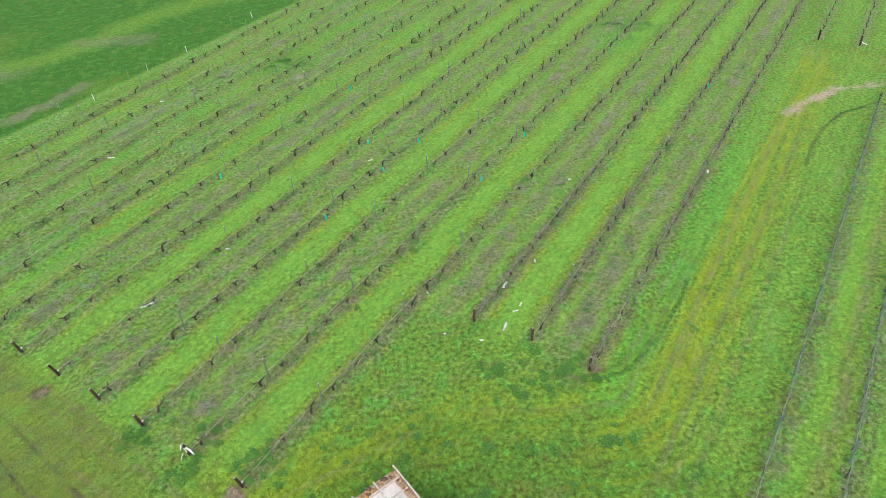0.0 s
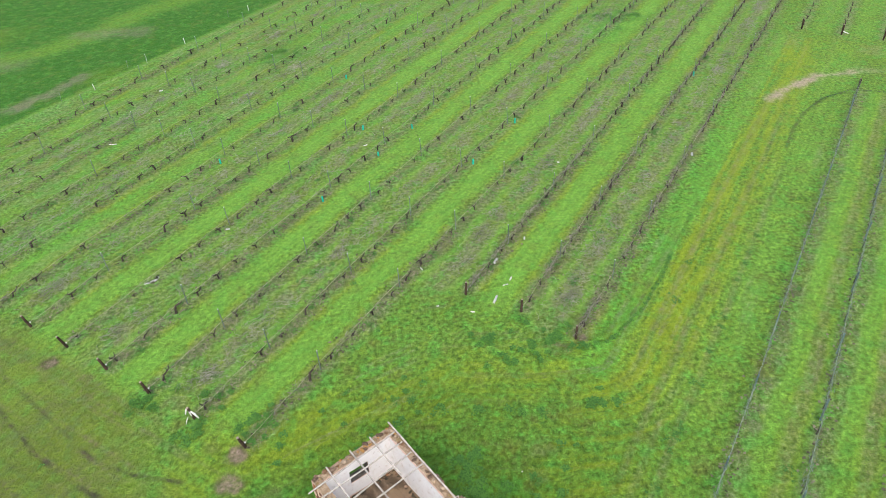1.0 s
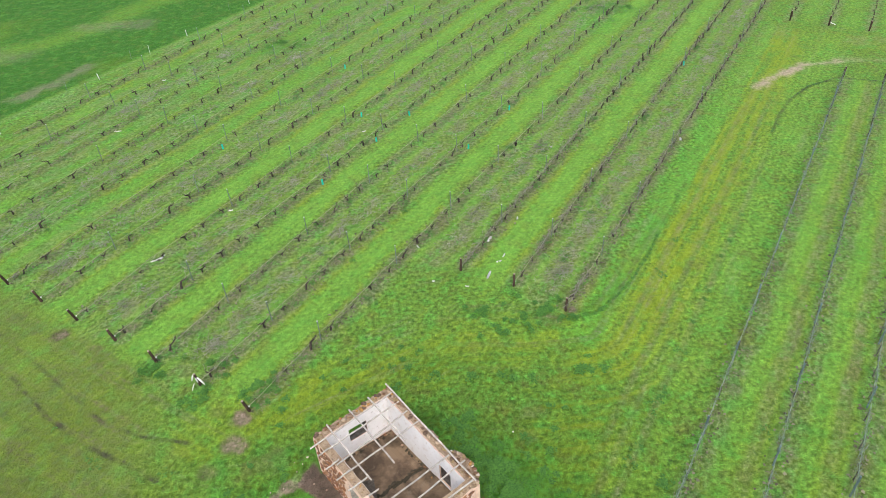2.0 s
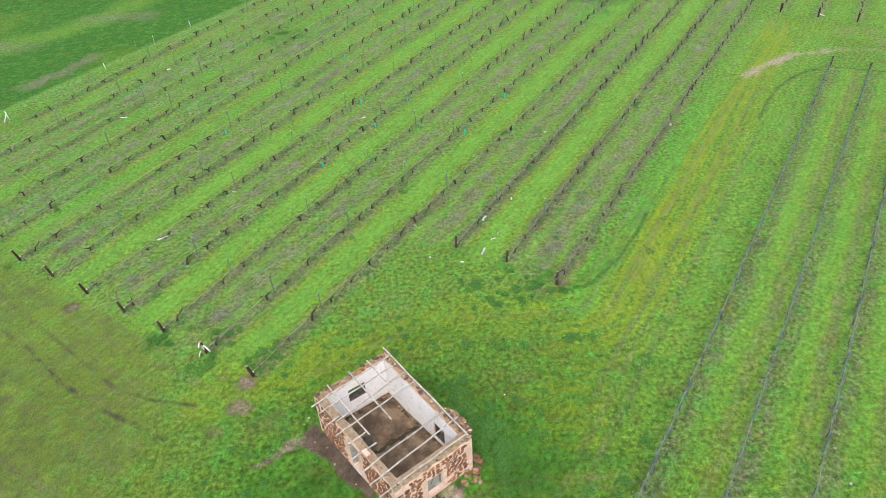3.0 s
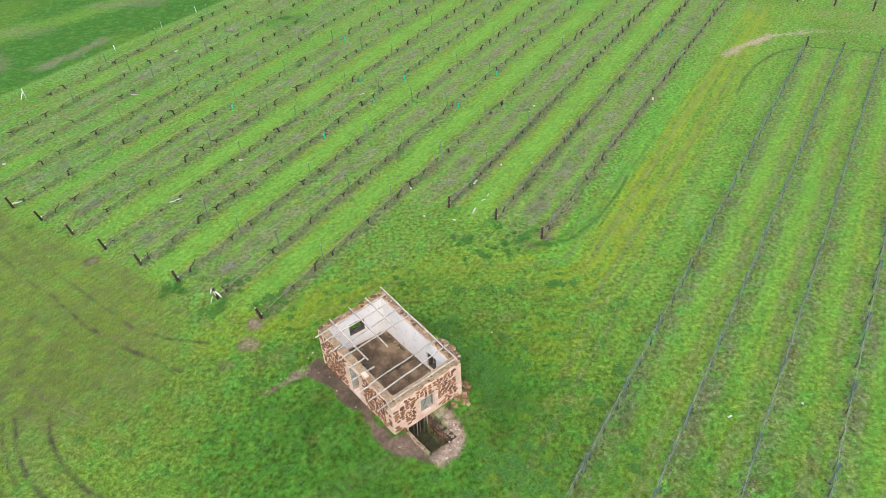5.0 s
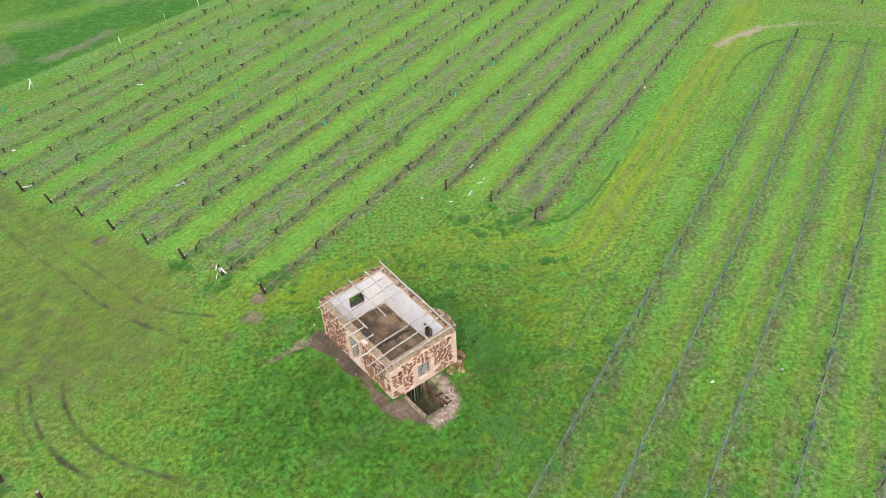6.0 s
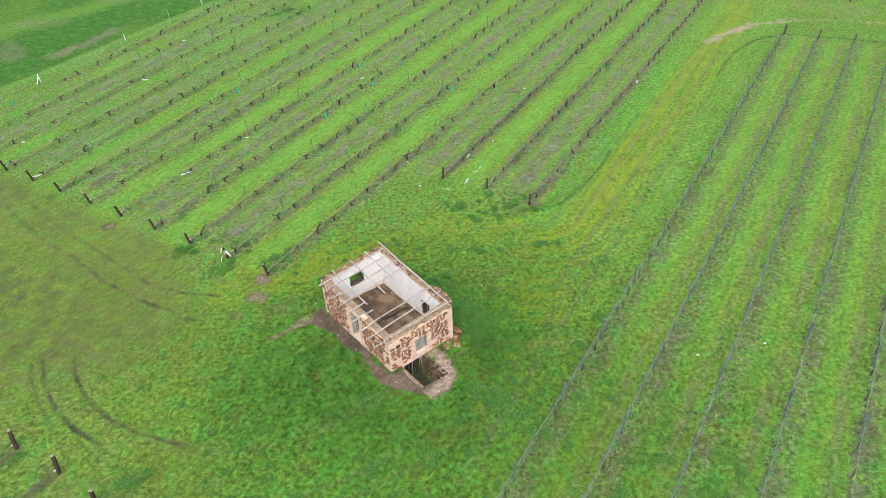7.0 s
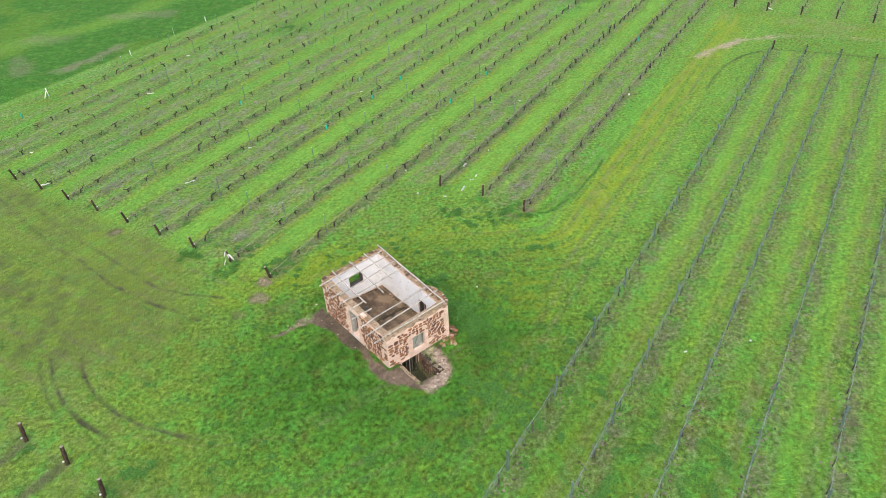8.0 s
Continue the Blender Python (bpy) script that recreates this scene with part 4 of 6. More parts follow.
plank("threshold", door_place, DOOR[0] - 0.04, DOOR[1] + 0.06, -0.06, 0.34, 0.14, 0.25, GREY_WOOD, door, "pale worn step", 0.03)
plank("door_leaf", lambda s, d, z: door_place(s - 0.4 * (d - 0.3), d, z), DOOR[1] - 0.13, DOOR[1] - 0.095, 0.32, 1.0, 0.48, 1.98, DARK_WOOD, door, "dark boarded door")
plank("lintel", door_place, 2.02, 2.42, -0.02, 0.22, hut_top(0, 2.2) + 0.02, hut_top(0, 2.2) + 0.13, MORTAR, hut, "loose pale block on the wall top", 0.02)
for a, w in ((1.12, 0.05), (1.34, 0.045), (1.50, 0.05), (1.74, 0.06)):
    plank("cellar_post", lambda s, d, z: window_place(s + 0.03 * z, d, z), a, a + w, 0.05, 0.11, -2.15, -0.05, FRAME_WOOD if a == 1.34 else DARK_WOOD, hut)

# plain lime coat round the window, at the corner and over the cellar
for o in ((WINDOW[0] - 0.26, WINDOW[0] - 0.004, 0.02, 1.42), (WINDOW[1] + 0.004, WINDOW[1] + 0.24, 0.06, 1.42), (WINDOW[0] + 0.0, WINDOW[1] - 0.0, 0.01, WINDOW[2] - 0.01), (LA - 0.16, LA - 0.01, 0.0, 2.36), (0.80, WINDOW[0] - 0.27, -0.02, 0.16)):
    plank("limewash_patch", window_place, o[0], o[1], -0.035, -0.002, o[2], o[3], MORTAR, window_wall, "pale pink lime coating", 0.015)
for o in ((DOOR[0] - 0.16, DOOR[0] - 0.004, 0.2, 2.1), (DOOR[1] + 0.004, DOOR[1] + 0.18, 0.2, 2.1)):
    plank("limewash_patch", door_place, o[0], o[1], -0.035, -0.002, o[2], o[3], MORTAR, door_wall, "pale pink lime coating", 0.015)

# ---- rocks ----
def rock_mesh(seed, squash=0.7):
    rows = random.Random(seed)
    bm = bmesh.new()
    bmesh.ops.create_icosphere(bm, subdivisions=1, radius=0.5)
    for v in bm.verts:
        v.co *= 0.75 + 0.5 * rows.random()
        v.co.z *= squash
    return bm


ROCKS = []
for i in range(6):
    m = bpy.data.meshes.new("rock")
    b = rock_mesh(i)
    b.to_mesh(m)
    b.free()
    m.materials.append(RUBBLE)
    ROCKS.append(m)
PALE_ROCKS = [m.copy() for m in ROCKS]
for m in PALE_ROCKS:
    m.materials[0] = PALE_STONE
PIT_ROCKS = [m.copy() for m in ROCKS]
for m in PIT_ROCKS:
    m.materials[0] = PIT_SHADED_STONE
rnd = random.Random(5)
for i in range(80):
    t = rnd.random()
    x, y = 3.55 + 0.75 * (rnd.random() - 0.35) - 0.25 * t, 2.75 - 1.35 * t + 0.25 * (rnd.random() - 0.5)
    s = 0.07 + 0.20 * rnd.random() ** 2
    high = 0.34 * max(0.0, 1 - abs(x - 3.62) / 0.5) * max(0.0, 1 - abs(y - 2.3) / 0.7)
    if 0.8272 * x + 0.5619 * y > LA + 0.08 or 0.8585 * y - 0.5127 * x < -0.08:
        ob = new("fallen_stone", ROCKS[rnd.randrange(6)])
        ob.matrix_world = pose(x, y, s * 0.25 + high, 30 * (rnd.random() - 0.5), 30 * (rnd.random() - 0.5), rnd.random() * 360) @ Matrix.Diagonal((s * 1.3, s * 1.05, s * 0.95, 1))
        tagged(ob, "fallen reddish stone heaped beside the hut corner", "stone", "fallen stones by the hut")

for x, y in ((-4.75, 5.35), (-4.5, 5.75), (-4.9, 5.9), (-4.3, 6.1), (-2.9, 3.2), (-3.3, 4.2), (-3.9, 4.6), (-1.9, 2.0), (0.2, -0.7), (-5.3, 4.55), (-5.9, 4.4)):
    s = 0.06 + 0.07 * rnd.random()
    ob = new("loose_stone", PALE_ROCKS[rnd.randrange(6)])
    ob.matrix_world = pose(x, y, s * 0.15, 0, 0, rnd.random() * 360) @ Matrix.Diagonal((s * 1.2, s, s * 0.8, 1))
    tagged(ob, "small pale stone on bare soil by the hut", "stone", "stones on the soil by the hut")

# pit in front of the cellar: retaining walls of rough stone
def pit_wall(points, thick, label, seed, core):
    bank = thing("retaining_wall", label, "wall", kind="structure")
    rows = random.Random(seed)
    total = 0
    for (ax, ay), (bx, by) in zip(points, points[1:]):
        length = math.hypot(bx - ax, by - ay)
        way = Vector(((bx - ax) / length, (by - ay) / length, 0))
        out = Vector((way.y, -way.x, 0))
        bm = bmesh.new()
        n = max(2, round(length / 0.2))
        cols = []
        for i in range(n + 1):
            c = Vector((ax, ay, 0)) + way * (length * i / n)
            t = thick * (1 + 0.25 * (rows.random() - 0.5))
            top = 0.0 + 0.05 * rows.random()
            cols.append([bm.verts.new(c + Vector((0, 0, -2.25))), bm.verts.new(c + Vector((0, 0, top - 0.02))), bm.verts.new(c + out * t + Vector((0, 0, top))), bm.verts.new(c + out * t + Vector((0, 0, -0.4)))])
        for p, q in zip(cols, cols[1:]):
            for k in range(3):
                bm.faces.new((p[k], q[k], q[k + 1], p[k + 1]))
        bm.faces.new(cols[0])
        bm.faces.new(cols[-1][::-1])
        bmesh.ops.recalc_face_normals(bm, faces=bm.faces[:])
        part("wall_core", bm, core, bank)
        total += 1
        # facing stones towards the pit
        z = -1.25
        while z < -0.10:
            h = 0.14 + 0.08 * rows.random()
            s = 0.04
            while s < length - 0.1:
                w = 0.16 + 0.2 * rows.random()
                ob = part("stone", PIT_ROCKS[rows.randrange(6)], None, bank)
                c = Vector((ax, ay, 0)) + way * min(s + w / 2, length) + Vector((0, 0, z + h / 2))
                ob.matrix_local = Matrix.LocRotScale(c, Euler((0, 0, math.atan2(way.y, way.x))), (w * 1.05, 0.16, h * 1.3))
                s += w
            z += h
    return bank


# the core's dark earth colour paints in the pit's shade on top of damp
pit_wall([(1.70, 1.00), (1.93, 0.56), (2.32, -0.10), (2.74, -0.66)], -0.30, "rough stone retaining wall of the cellar pit", 4, DAMP_SHADED)
pit_wall([(0.70, 0.18), (1.00, -0.28), (1.66, -1.24)], 0.20, "low tan stone lip along the cellar pit", 9, CROWN)
for i in range(44):
    t = rnd.random()
    p = Vector((2.3, 1.0, 0)).lerp(Vector((3.0, -0.5, 0)), t / 0.6) if t < 0.6 else Vector((3.0, -0.5, 0)).lerp(Vector((2.2, -1.5, 0)), (t - 0.6) / 0.4)
    s = 0.05 + 0.10 * rnd.random() ** 1.5
    ob = new("loose_stone", PALE_ROCKS[rnd.randrange(6)])
    ob.matrix_world = pose(p.x + 0.5 * (rnd.random() - 0.3), p.y + 0.4 * (rnd.random() - 0.5), s * 0.15, 0, 0, rnd.random() * 360) @ Matrix.Diagonal((s * 1.3, s, s * 0.8, 1))
    tagged(ob, "small pale stone on the bank of the pit", "stone", "stones on the pit bank")

# ---- grapevines ----
def vine_paths(seed, young=False):
    """Trunk and arms of one vine, x along the row."""
    rows = random.Random(seed)
    out = []
    if young:
        h = 0.82 + 0.1 * rows.random()
        out.append(("trunk", [(0, 0, -0.05), (0.02, 0.02 * rows.random(), h * 0.5), (0.03 * (rows.random() - 0.5), 0, h)], [0.034, 0.026, 0.022]))
        for sx in (-1, 1):
            p = [(0, 0, h)]
            r = [0.014]
            for i in range(1, 6):
                p.append((sx * 0.19 * i, 0.05 * (rows.random() - 0.5), h + 0.03 + 0.05 * (rows.random() - 0.5)))
                r.append(0.013 - 0.0014 * i)
            out.append(("cordon", p, r))
        return out
    h = 0.32 + 0.26 * rows.random()
    lx, ly = 0.28 * (rows.random() - 0.5), 0.2 * (rows.random() - 0.5)
    p, r = [(0, 0, -0.06)], [0.088]
    for i in range(1, 5):
        t = i / 4
        p.append((lx * t + 0.05 * (rows.random() - 0.5), ly * t + 0.05 * (rows.random() - 0.5), h * t))
        r.append(0.066 - 0.012 * t + 0.030 * rows.random())
    out.append(("trunk", p, r))
    for n, sx in enumerate(((-1, 1, 1), (1, -1), (1,), (-1, 1))[seed % 4]):
        reach, up = 0.18 + 0.42 * rows.random(), -0.04 + 0.34 * rows.random() ** 1.4
        q, s = [p[-1]], [0.050]
        dy = 0.25 * (rows.random() - 0.5)
        for i in range(1, 5):
            t = i / 4
            q.append((p[-1][0] + sx * reach * t ** 0.8 + 0.05 * (rows.random() - 0.5), p[-1][1] + dy * t + 0.05 * (rows.random() - 0.5), p[-1][2] + up * t ** 1.5 + 0.05 * (rows.random() - 0.5)))
            s.append(0.048 - 0.022 * t + 0.016 * rows.random())
        out.append(("arm", q, s))
        for i in (2, 4):
            if rows.random() < 0.75:
                e = q[i]
                if rows.random() < 0.6:
                    tx, ty = 0.5 * (rows.random() - 0.5), 0.4 * (rows.random() - 0.5)
                    out.append(("cane", [e, (e[0] + tx * 0.5, e[1] + ty * 0.3, e[2] + 0.16), (e[0] + tx, e[1] + ty * 0.8, e[2] + 0.22 + 0.12 * rows.random()), (e[0] + 1.5 * tx, e[1] + 1.4 * ty, e[2] + 0.10 + 0.2 * rows.random())], [0.011, 0.009, 0.007, 0.004]))
                out.append(("spur", [e, (e[0] + 0.06 * (rows.random() - 0.5), e[1] + 0.08 * (rows.random() - 0.5), e[2] + 0.08), (e[0] + 0.12 * (rows.random() - 0.5), e[1] + 0.14 * (rows.random() - 0.5), e[2] + 0.14 + 0.12 * rows.random())], [0.026, 0.02, 0.013]))
    return out


VINE_KINDS = []
for seed in range(12):
    vine = thing("grapevine", "gnarled dark old grapevine pruned to bare arms", "vine", group="old grapevines in rows")
    for name, path, radii in vine_paths(seed):
        part(name, tube(name, path, radii, 4 if name == "cane" else 6), PRUNED if name == "cane" else BARK, vine)
    VINE_KINDS.append(vine)
rnd = random.Random(21)
count, rest = 0, []
spots = []
for k in range(15):
    stations = [OLD_START[k]] + [p for p in OLD_POSTS if p > OLD_START[k] + 3] + [ROW_END]
    for a, b in zip(stations, stations[1:]):
        n = (5 if k < 3 else 4) if b - a > 6 else 3
        for i in range(n):
            if rnd.random() < (0.10 if k < 8 else 0.22):
                continue
            u = a + (b - a) * (i + 0.5) / n + 0.5 * (rnd.random() - 0.5)
            spots.append((k, u, rnd.randrange(12), rnd.random()))
# the nearest ones stand as things, those further off are one lot
spots.sort(key=lambda s: s[1])
used = set()
for k, u, kind, r in spots:
    p = old_at(k, u)
    m = pose(p.x, p.y, 0.0, 0, 0, 53.3 + 24 * (r - 0.5) + (180 if r * 7 % 1 > 0.5 else 0)) @ Matrix.Scale(0.66 + 0.34 * (r * 3 % 1), 4)
    if count < 290:
        if kind in used:
            copy_thing(VINE_KINDS[kind], m)
        else:
            used.add(kind)
            VINE_KINDS[kind].matrix_basis = m
        count += 1
    else:
        rest.append((kind, m, False))


def lot(name, items, material, label, category):
    """Many far pieces joined in one mesh."""
    co, quads = [], []
    cache = {}
    at = 0
    for kind, m, young in items:
        if (kind, young) not in cache:
            cs, qs = [], []
            for name_, path, radii in vine_paths(kind, young):
                if name_ == "cane":
                    continue
                c, q, _ = tube_arrays(path, radii, 5)
                qs.append(np.array(q) + sum(len(a) for a in cs))
                cs.append(np.array(c))
            cache[kind, young] = np.concatenate(cs), np.concatenate(qs)
        c, q = cache[kind, young]
        mm = np.array(m)
        co.append(c @ mm[:3, :3].T + mm[:3, 3])
        quads.append(q + at)
        at += len(c)
    return tagged(part(name, mesh_from(name, np.concatenate(co), np.concatenate(quads), None, True), material), label, category, kind="stuff")


for i in range(7):
    u = 71.5
    while u < 100:
        p = far_at(i, u)
        rest.append((rnd.randrange(12), pose(p.x, p.y, 0, 0, 0, 53.3 + 20 * rnd.random()) @ Matrix.Scale(0.7, 4), False))
        u += 1.9 + 0.3 * rnd.random()
lot("distant_grapevines", rest, BARK, "rows of dark bare old grapevines further off", "vines")

# younger vines on wires
YOUNG_KINDS = []
for seed in range(5):
    vine = thing("young_vine", "slender young grapevine tied along the wire", "vine", group="young grapevines on wires")
    for name, path, radii in vine_paths(seed + 40, True):
        part(name, tube(name, path, radii, 5), YOUNG_BARK if name == "trunk" else WIRE_PALE, vine)
    YOUNG_KINDS.append(vine)
used, count, rest = set(), 0, []
young_spots = []
for i in range(8):
    for a, b in zip(YOUNG_POSTS, YOUNG_POSTS[1:] + [57.8]):
        for j in range(3):
            young_spots.append((i, a + (b - a) * (j + 0.5) / 3 + 0.2 * (rnd.random() - 0.5), rnd.randrange(5)))
for i, u, kind in sorted(young_spots, key=lambda s: abs(s[1] - 14)):
    p = young_at(i, u)
    m = pose(p.x, p.y, 0, 0, 0, 52.0 + (180 if rnd.random() < 0.5 else 0))
    if count >= 290:
        rest.append((kind + 40, m, True))
    elif kind in used:
        copy_thing(YOUNG_KINDS[kind], m)
        count += 1
    else:
        used.add(kind)
        YOUNG_KINDS[kind].matrix_basis = m
        count += 1
if rest:
    lot("distant_young_vines", rest, YOUNG_BARK, "slender young grapevines further off", "vines")

# ---- posts ----
def steel_post(name, tall, material, label, group, top=None, wide=1.0):
    """A folded steel post with a pale top."""
    bm = bmesh.new()
    box(bm, -0.030, 0.030, -0.028, -0.018, -0.3, tall)
    box(bm, -0.030, -0.020, -0.0179, 0.026, -0.3, tall)
    box(bm, 0.020, 0.030, -0.0179, 0.026, -0.3, tall)
    for z in np.arange(0.3, tall, 0.25):
        box(bm, 0.0301, 0.040, -0.01, 0.006, z, z + 0.03)
    bmesh.ops.scale(bm, vec=(wide, wide, 1), verts=bm.verts[:])
    post = part(name, bm, material)
    tagged(post, label, "post", group)
    bm = bmesh.new()
    box(bm, -0.036, 0.036, -0.034, 0.032, tall + 0.001, tall + 0.035)
    bevel(bm, 0.006)
    part("cap", bm, top or CAP, post, "" if top else "pale top")
    return post


old_post = steel_post("trellis_post", 1.52, STEEL, "thin grey-green steel trellis post with a pale top", "steel posts of the old rows", None, 0.7)
first = True
for k in range(15):
    for u in OLD_POSTS:
        if u < OLD_START[k] + 5 or (u < 10 and k not in (3, 4, 5, 6, 8)) or (10 < u < 20 and k in (6, 9, 10, 12)):
            continue
        u += 0.5 * (rnd.random() - 0.5) + (0.3 if k < 3 and u > 40 else 0)
        p = old_at(k, u)
        m = pose(p.x, p.y, 0, 5 * (rnd.random() - 0.5), 5 * (rnd.random() - 0.5), 53.3)
        if first:
            old_post.matrix_basis, first = m, False
        else:
            copy_thing(old_post, m)
young_post = steel_post("trellis_post", 1.5, STEEL_BLUE, "galvanised steel trellis post among young vines", "steel posts of the young rows", STEEL_BLUE, 1.35)
first = True
for i in range(8):
    for u in YOUNG_POSTS:
        p = young_at(i, u + 0.2 * (rnd.random() - 0.5))
        m = pose(p.x, p.y, 0, 3 * (rnd.random() - 0.5), 4 * (rnd.random() - 0.5), 52.0)
        if first:
            young_post.matrix_basis, first = m, False
        else:
            copy_thing(young_post, m)


def end_post(tall, radius, label, group, seed, knob=True):
    """A round timber strainer post, x towards its row."""
    rows = random.Random(seed)
    path = [(0.012 * (rows.random() - 0.5), 0.012 * (rows.random() - 0.5), z) for z in np.linspace(-0.35, tall, 7)]
    radii = [radius * (1 + 0.28 * (rows.random() - 0.5)) for _ in path]
    radii[-1] = radius * 0.9
    post = part("end_post", tube("end_post", path, radii, 10), TIMBER)
    tagged(post, label, "post", group)
    part("end_grain", tube("end_grain", [(0, 0, tall + 0.001), (0, 0, tall + 0.012)], [radius * 0.93, radius * 0.8], 10), TIMBER_END, post, "pale sawn top")
    if knob:
        part("insulator", tube("insulator", [(radius + 0.002, 0, 0.30), (radius + 0.05, 0, 0.30), (radius + 0.09, 0, 0.31)], [0.035, 0.045, 0.03], 8), WHITE, post, "white insulator")
    return post


leaning = end_post(1.08, 0.078, "brown timber end post leaning away from its row", "leaning end posts", 2)
for n, k in enumerate(range(3, 14)):
    p = old_at(k, 3.05)
    m = pose(p.x, p.y, 0, 0, 0, 53.3) @ pose(0, 0, 0, 4 * (rnd.random() - 0.5), -11 + 5 * (rnd.random() - 0.5), 0)
    if n == 0:
        leaning.matrix_basis = m
    else:
        copy_thing(leaning, m)
upright = end_post(0.98, 0.068, "dark upright timber end post of a row", "upright end posts", 4)
for n, k in enumerate((0, 1, 2)):
    p = old_at(k, OLD_START[k])
    m = pose(p.x, p.y, 0, 0, 0, 53.3) @ pose(0, 0, 0, 0, 2, 0)
    if n == 0:
        upright.matrix_basis = m
    else:
        copy_thing(upright, m)
near_left = end_post(1.2, 0.10, "reddish-brown timber end post of the lower block", "lower end posts", 6)
for n, (v, u) in enumerate(((-17.0, -12.95), (-13.6, -12.95), (-10.4, -12.8), (-7.2, -13.1))):
    m = pose(u * ALONG[0] + v * ACROSS[0], u * ALONG[1] + v * ACROSS[1], 0, 0, 0, 53.3 + 180) @ pose(0, 0, 0, 0, -7, 0)
    if n == 0:
        near_left.matrix_basis = m
    else:
        copy_thing(near_left, m)
far_end = end_post(1.1, 0.09, "dark timber end post of the far rows", "far end posts", 8, False)
for n in range(7):
    p = far_at(n, 70.3)
    m = pose(p.x, p.y, 0, 0, -6, 53.3)
    if n == 0:
        far_end.matrix_basis = m
    else:
        copy_thing(far_end, m)
young_end = end_post(0.95, 0.075, "dark timber end post of the young rows", "end posts of the young rows", 9, False)
for n in range(8):
    p = young_at(n, 57.9)
    m = pose(p.x, p.y, 0, 0, 5, 52.0)
    if n == 0:
        young_end.matrix_basis = m
    else:
        copy_thing(young_end, m)


# ---- wires ----
def wire(points, radius, material, name, label, group):
    """A wire along a row, sagging between its supports."""
    path = []
    for a, b in zip(points, points[1:]):
        for i in range(6):
            t = i / 6
            path.append(a.lerp(b, t) - Vector((0, 0, 0.22 * t * (1 - t))) + Vector((0.03 * math.sin(len(path) * 1.7), 0.03 * math.cos(len(path) * 2.3), 0.02 * math.sin(len(path) * 3.1))))
    path.append(points[-1])
    return tagged(part(name, tube(name, path, [radius] * len(path), 4), material), label, "wire", group)


for k in range(15):
    stations = [OLD_START[k]] + [p for p in OLD_POSTS if p > OLD_START[k] + 5] + [ROW_END]
    wire([old_at(k, u) + Vector((0, 0, 0.55 if u > OLD_START[k] else 0.35)) for u in stations], 0.011, WIRE, "trellis_wire", "slack tan trellis wire along an old row", "wires of the old rows")
for i in range(8):
    stations = YOUNG_POSTS + [57.9]
    wire([young_at(i, u) + Vector((0, 0, 0.92)) for u in stations], 0.006, WIRE_PALE, "trellis_wire", "taut wire with dry canes along a young row", "wires of the young rows")
    wire([young_at(i, u) + Vector((0.03, 0, 0.66)) for u in stations], 0.008, DRIP, "dripline", "thin grey-green irrigation pipe hung along a young row", "driplines of the young rows")


# ---- prunings ----
def prunings(n):
    """Bent canes in tangled heaps along every second lane, with stray ones between."""
    rows = np.random.default_rng(8)
    k, u, v = [], [], []
    for _ in range(n // 15):
        kk = int(rows.integers(0, 7)) * 2
        uu = OLD_START[kk] + 1.5 + rows.random() ** 1.2 * 78
        vv = (old_v(kk, uu) + old_v(kk + 1, uu)) / 2 + rows.normal(0, 0.30)
        many = int(rows.integers(6, 25))
        loose = rows.random() < 0.25
        u.append(uu + rows.normal(0, 1.6 if loose else 0.34, many))
        v.append(vv + rows.normal(0, 0.6 if loose else 0.26, many))
        k += [kk] * many
    u, v, k = np.concatenate(u), np.concatenate(v), np.array(k)
    keep = u > np.array(OLD_START)[k] + 0.5
    u, v = u[keep], v[keep]
    n = len(u)
    cx, cy = u * ALONG[0] + v * ACROSS[0], u * ALONG[1] + v * ACROSS[1]
    a, bend, length, r = 6.283 * rows.random(n), rows.normal(0, 2.9, n), 0.28 + 0.50 * rows.random(n), 0.0045 + 0.004 * rows.random(n)
    z, tip = 0.06 + 0.16 * rows.random(n), rows.normal(0, 0.06, n)
    co = np.zeros((n, 5, 3, 3), np.float32)
    px, py = cx.copy(), cy.copy()
    for s in range(5):
        t = s / 4 - 0.5
        way = a + bend * t
        zz = z + tip * 2 * t + 0.06 * np.sin(3 * t + a)
        for e, (d, h) in enumerate(((-1, 0), (0, 1.4), (1, 0))):
            co[:, s, e] = np.stack([px - d * r * np.sin(way), py + d * r * np.cos(way), zz + h * r], 1)
        px, py = px + np.cos(way) * length / 4, py + np.sin(way) * length / 4
    quads = [(s * 3 + e, s * 3 + (e + 1) % 3, s * 3 + 3 + (e + 1) % 3, s * 3 + 3 + e) for s in range(4) for e in range(3)]
    return mesh_from("pruned_canes", co.reshape(-1, 3), (np.arange(n)[:, None, None] * 15 + np.array(quads)[None]).reshape(-1, 4))


tagged(part("pruned_canes", prunings(17000), PRUNED), "grey pruned vine canes heaped in the lanes", "canes", kind="stuff")


